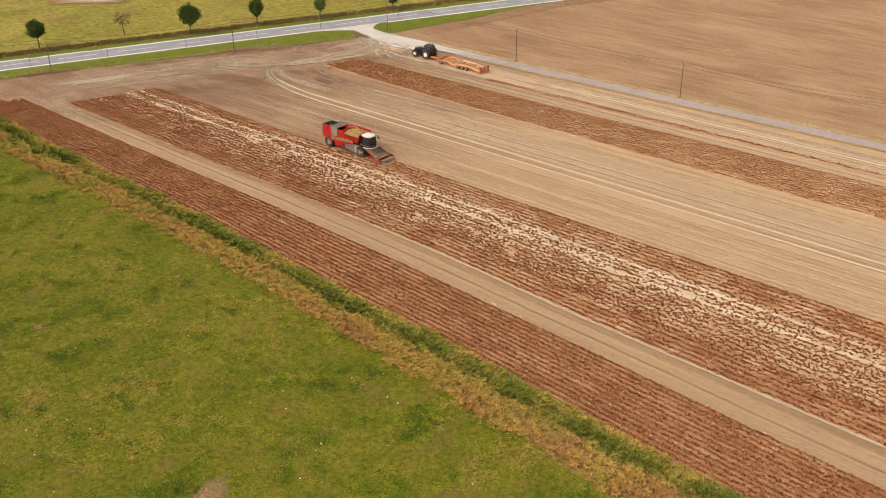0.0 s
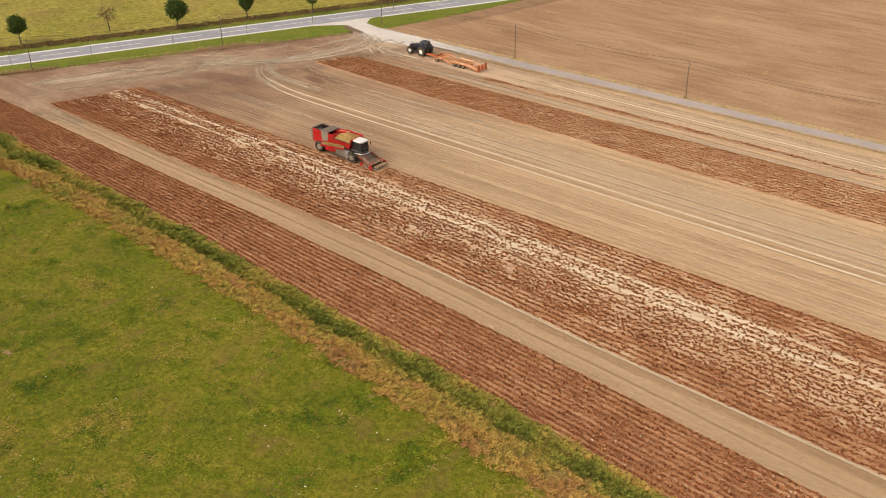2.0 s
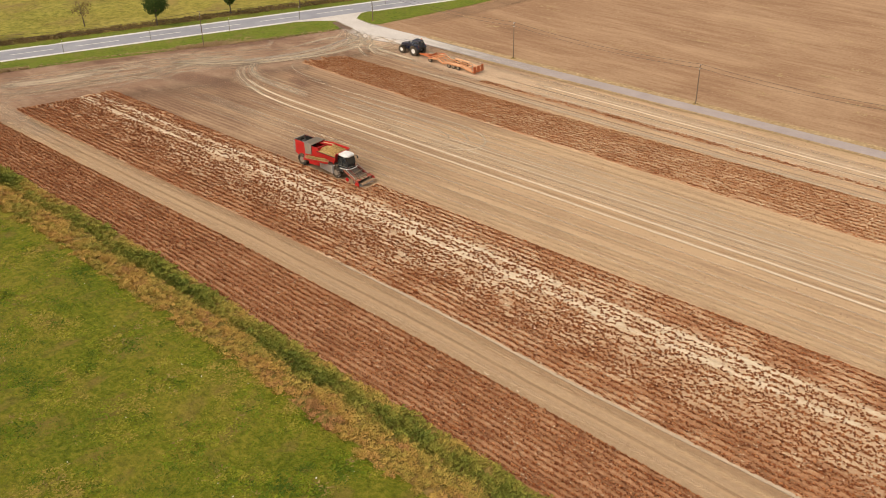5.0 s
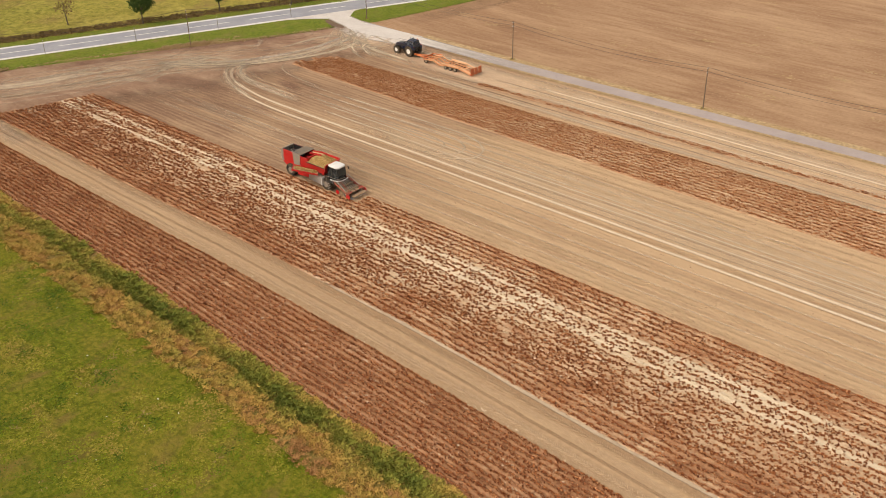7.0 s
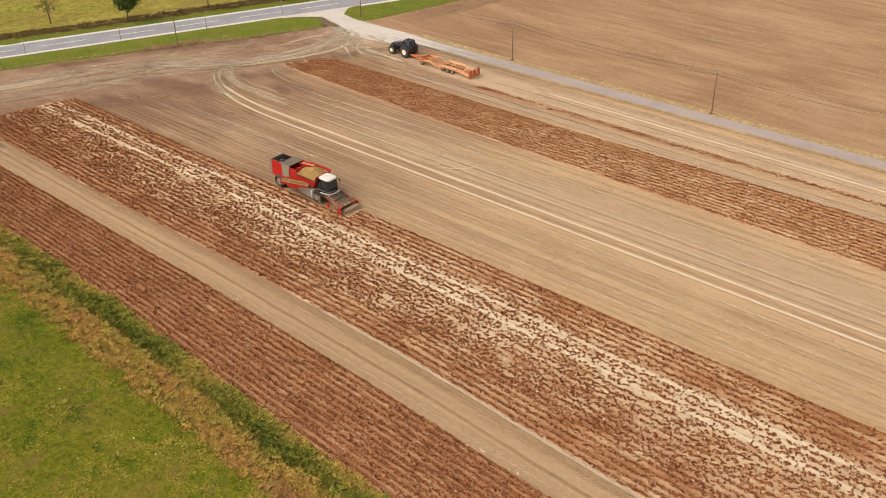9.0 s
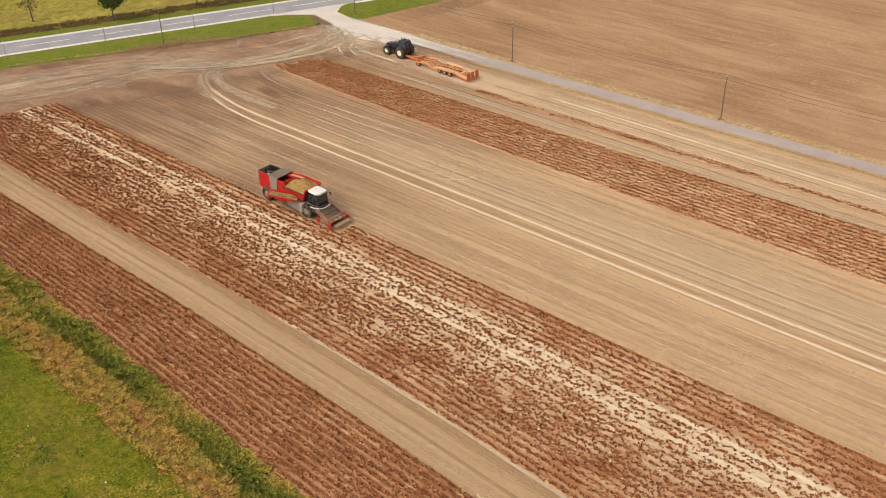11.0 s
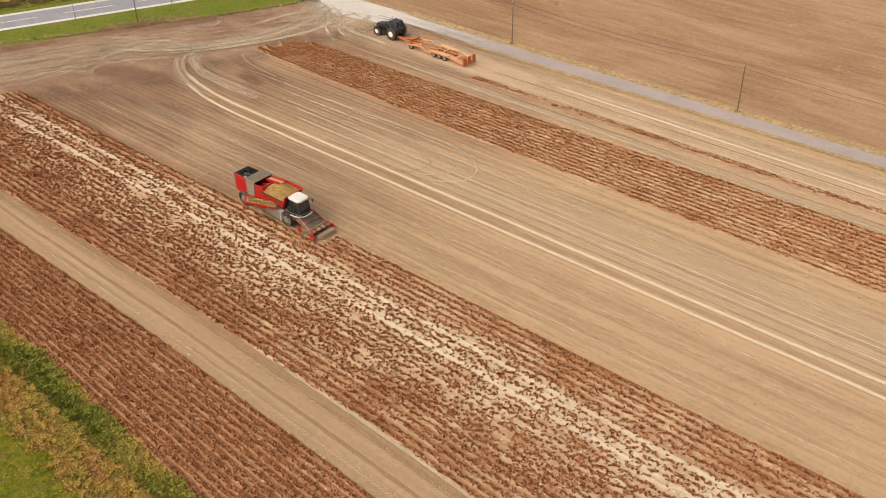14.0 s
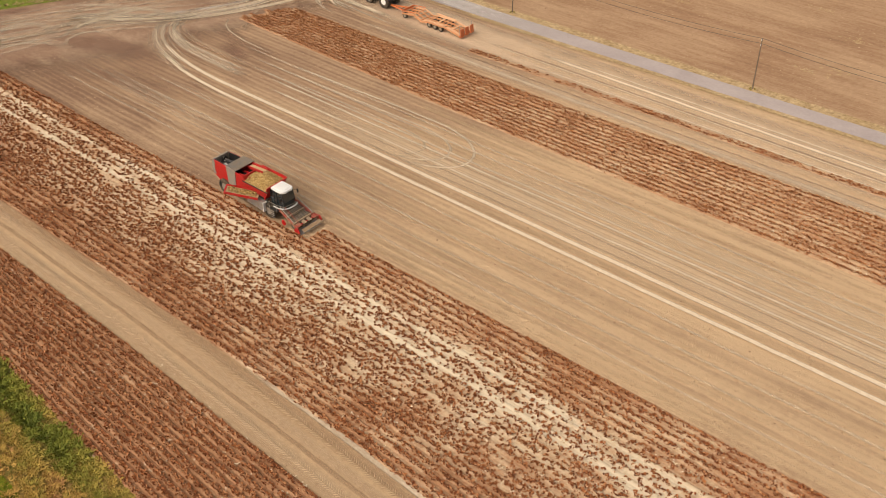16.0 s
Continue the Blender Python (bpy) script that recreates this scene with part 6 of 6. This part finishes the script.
    for s in (-1, 1):
        part("roof_rail", rod((-0.7, s * 0.68, 2.66), (0.68, s * 0.68, 2.66), 0.035), BLACK, cab)
        part("hood_vent", box((0.9, 0.02, 0.3), (2.2, s * 0.47, 1.45), (0, 4, 0), 0.005), BLACK, t)
        part("rear_lamp", box((0.06, 0.22, 0.12), (-1.02, s * 0.95, 1.85), bevel=0.02), RED, t)
    part("antenna", rod((-0.55, 0.5, 2.78), (-0.6, 0.5, 3.5), 0.012), BLACK, roof)
    bm = beam((-0.6, -0.35, 0.8), (-1.25, -0.35, 0.6), 0.08, 0.1)
    beam((-0.6, 0.35, 0.8), (-1.25, 0.35, 0.6), 0.08, 0.1, bm)
    beam((-0.5, 0, 0.55), (-1.1, 0, 0.5), 0.14, 0.1, bm)
    part("hitch", bm, BLACK, t)
    return t


def trailer(m):
    """Low-loader; its drawbar points to -x."""
    t = thing("low_loader_trailer", m, "faded orange low-loader trailer with open ladder deck and raised ramps", "trailer")
    half = 1.28
    # the deck's height along its length: neck, slope, bed over the axles, tail slope
    def z_at(x):
        return float(np.interp(x, [0.0, 2.3, 3.6, 4.8, 8.0, 10.6], [0.85, 1.15, 0.6, 0.9, 0.98, 0.5]))
    bm = beam((-3.4, 0, 0.6), (0.3, -0.75, 0.85), 0.14, 0.2)
    beam((-3.4, 0, 0.6), (0.3, 0.75, 0.85), 0.14, 0.2, bm)
    beam((-1.2, -0.45, 0.75), (-1.2, 0.45, 0.75), 0.1, 0.12, bm)
    db = part("drawbar", bm, ORANGE, t)
    part("tow_eye", rod((-3.75, 0, 0.57), (-3.35, 0, 0.6), 0.08), BLACK, db)
    part("jack_leg", rod((-2.4, 0.25, 0.05), (-2.4, 0.25, 0.95), 0.05), BLACK, db)
    xs = [0, 2.3, 3.6, 4.8, 8.0, 10.6]
    for y in (-half, -0.42, 0.42, half):
        bm = bmesh.new()
        for a, b in zip(xs, xs[1:]):
            beam((a - 0.03, y, z_at(a) - 0.11), (b + 0.03, y, z_at(b) - 0.11), 0.12, 0.17, bm)
        part("long_beam", bm, FADED, t)
    for x in np.arange(0.05, 10.7, 0.66):
        part("cross_member", beam((x, -half, z_at(x) - 0.12), (x, half, z_at(x) - 0.12), 0.1, 0.14), FADED, t)
    # deck plates for the wheels, with bare gaps between
    for s in (-1, 1):
        for a, b in ((1.0, 2.25), (2.36, 3.55), (3.66, 4.75), (4.9, 7.9), (8.1, 10.5)):
            for o in (1.16, 0.93):
                if o < 1 and a in (3.66, 2.36):
                    continue
                part("deck_plank", beam((a, s * o, z_at(a) + 0.03), (b, s * o, z_at(b) + 0.03), 0.17, 0.05), PLANK, t, "sun-bleached orange deck plank")
    for x in (6.2, 8.9):
        part("deck_plank", beam((x, -0.8, z_at(x) + 0.02), (x, 0.8, z_at(x) + 0.02), 0.26, 0.05), PLANK, t, "sun-bleached orange deck plank")
    part("head_board", box((0.08, 2.5, 0.3), (0.0, 0, 1.05)), ORANGE, t)
    for s in (-1, 1):
        part("neck_stay", beam((0.05, s * 1.2, 1.1), (2.2, s * 1.2, 1.32), 0.07, 0.1), ORANGE, t)
        part("mudguard", box((3.4, 0.32, 0.06), (5.95, s * 1.3, 1.02), bevel=0.02), PLANK, t, "pale dusty mudguard")
        wheel(t, (0.35, s * 1.02, 0.42), 0.42, 0.3, 0.22, GREY, 12)
        for x in (4.95, 6.0, 7.05):
            wheel(t, (x, s * 1.1, 0.42), 0.42, 0.3, 0.22, GREY, 12)
    for x in (0.35, 4.95, 6.0, 7.05):
        part("axle", rod((x, -1.05, 0.42), (x, 1.05, 0.42), 0.07), BLACK, t)
        part("axle_hanger", box((0.3, 1.2, 0.3), (x, 0, 0.62), bevel=0.02), BLACK, t)
    # ramps folded up at the tail
    for y in (-1.0, 0.0, 1.0):
        r = part("ramp", box((0.1, 0.72, 1.15), (10.75, y, 0.82), (0, -6, 0), 0.03), ORANGE, t)
        for k in range(5):
            part("grip_bar", rod((10.83, y - 0.33, 0.36 + k * 0.22), (10.83, y + 0.33, 0.36 + k * 0.22), 0.03), ORANGE, r)
    part("tail_beam", beam((10.6, -1.4, 0.42), (10.6, 1.4, 0.42), 0.16, 0.2), ORANGE, t)
    for y in (-1.3, 1.3):
        part("tail_post", rod((10.5, y, 0.45), (10.5, y, 1.9), 0.035), STEEL, t, "thin marker post")
        part("tail_lamp", box((0.06, 0.3, 0.14), (10.72, y, 0.42)), RED, t)
    return t


FADED = paint("faded_orange", (0.68, 0.30, 0.13), 0.6, dusty=0.5, dust=(0.62, 0.38, 0.23))
BELT = paint("dusty_belt", (0.52, 0.36, 0.19), 0.85, dusty=0.5)
PLANK = paint("bleached_orange", (0.78, 0.44, 0.25), 0.75, dusty=0.6, dust=(0.68, 0.47, 0.30))
harvester(pose(-100.1, 102.8, 0) @ Matrix.Diagonal((1, 0.9, 0.97, 1)))
tractor(pose(-130.9, 147.9, 0, 0, 0, 180))
trailer(pose(-126.6, 147.1, 0, 0, 0, -1.0))
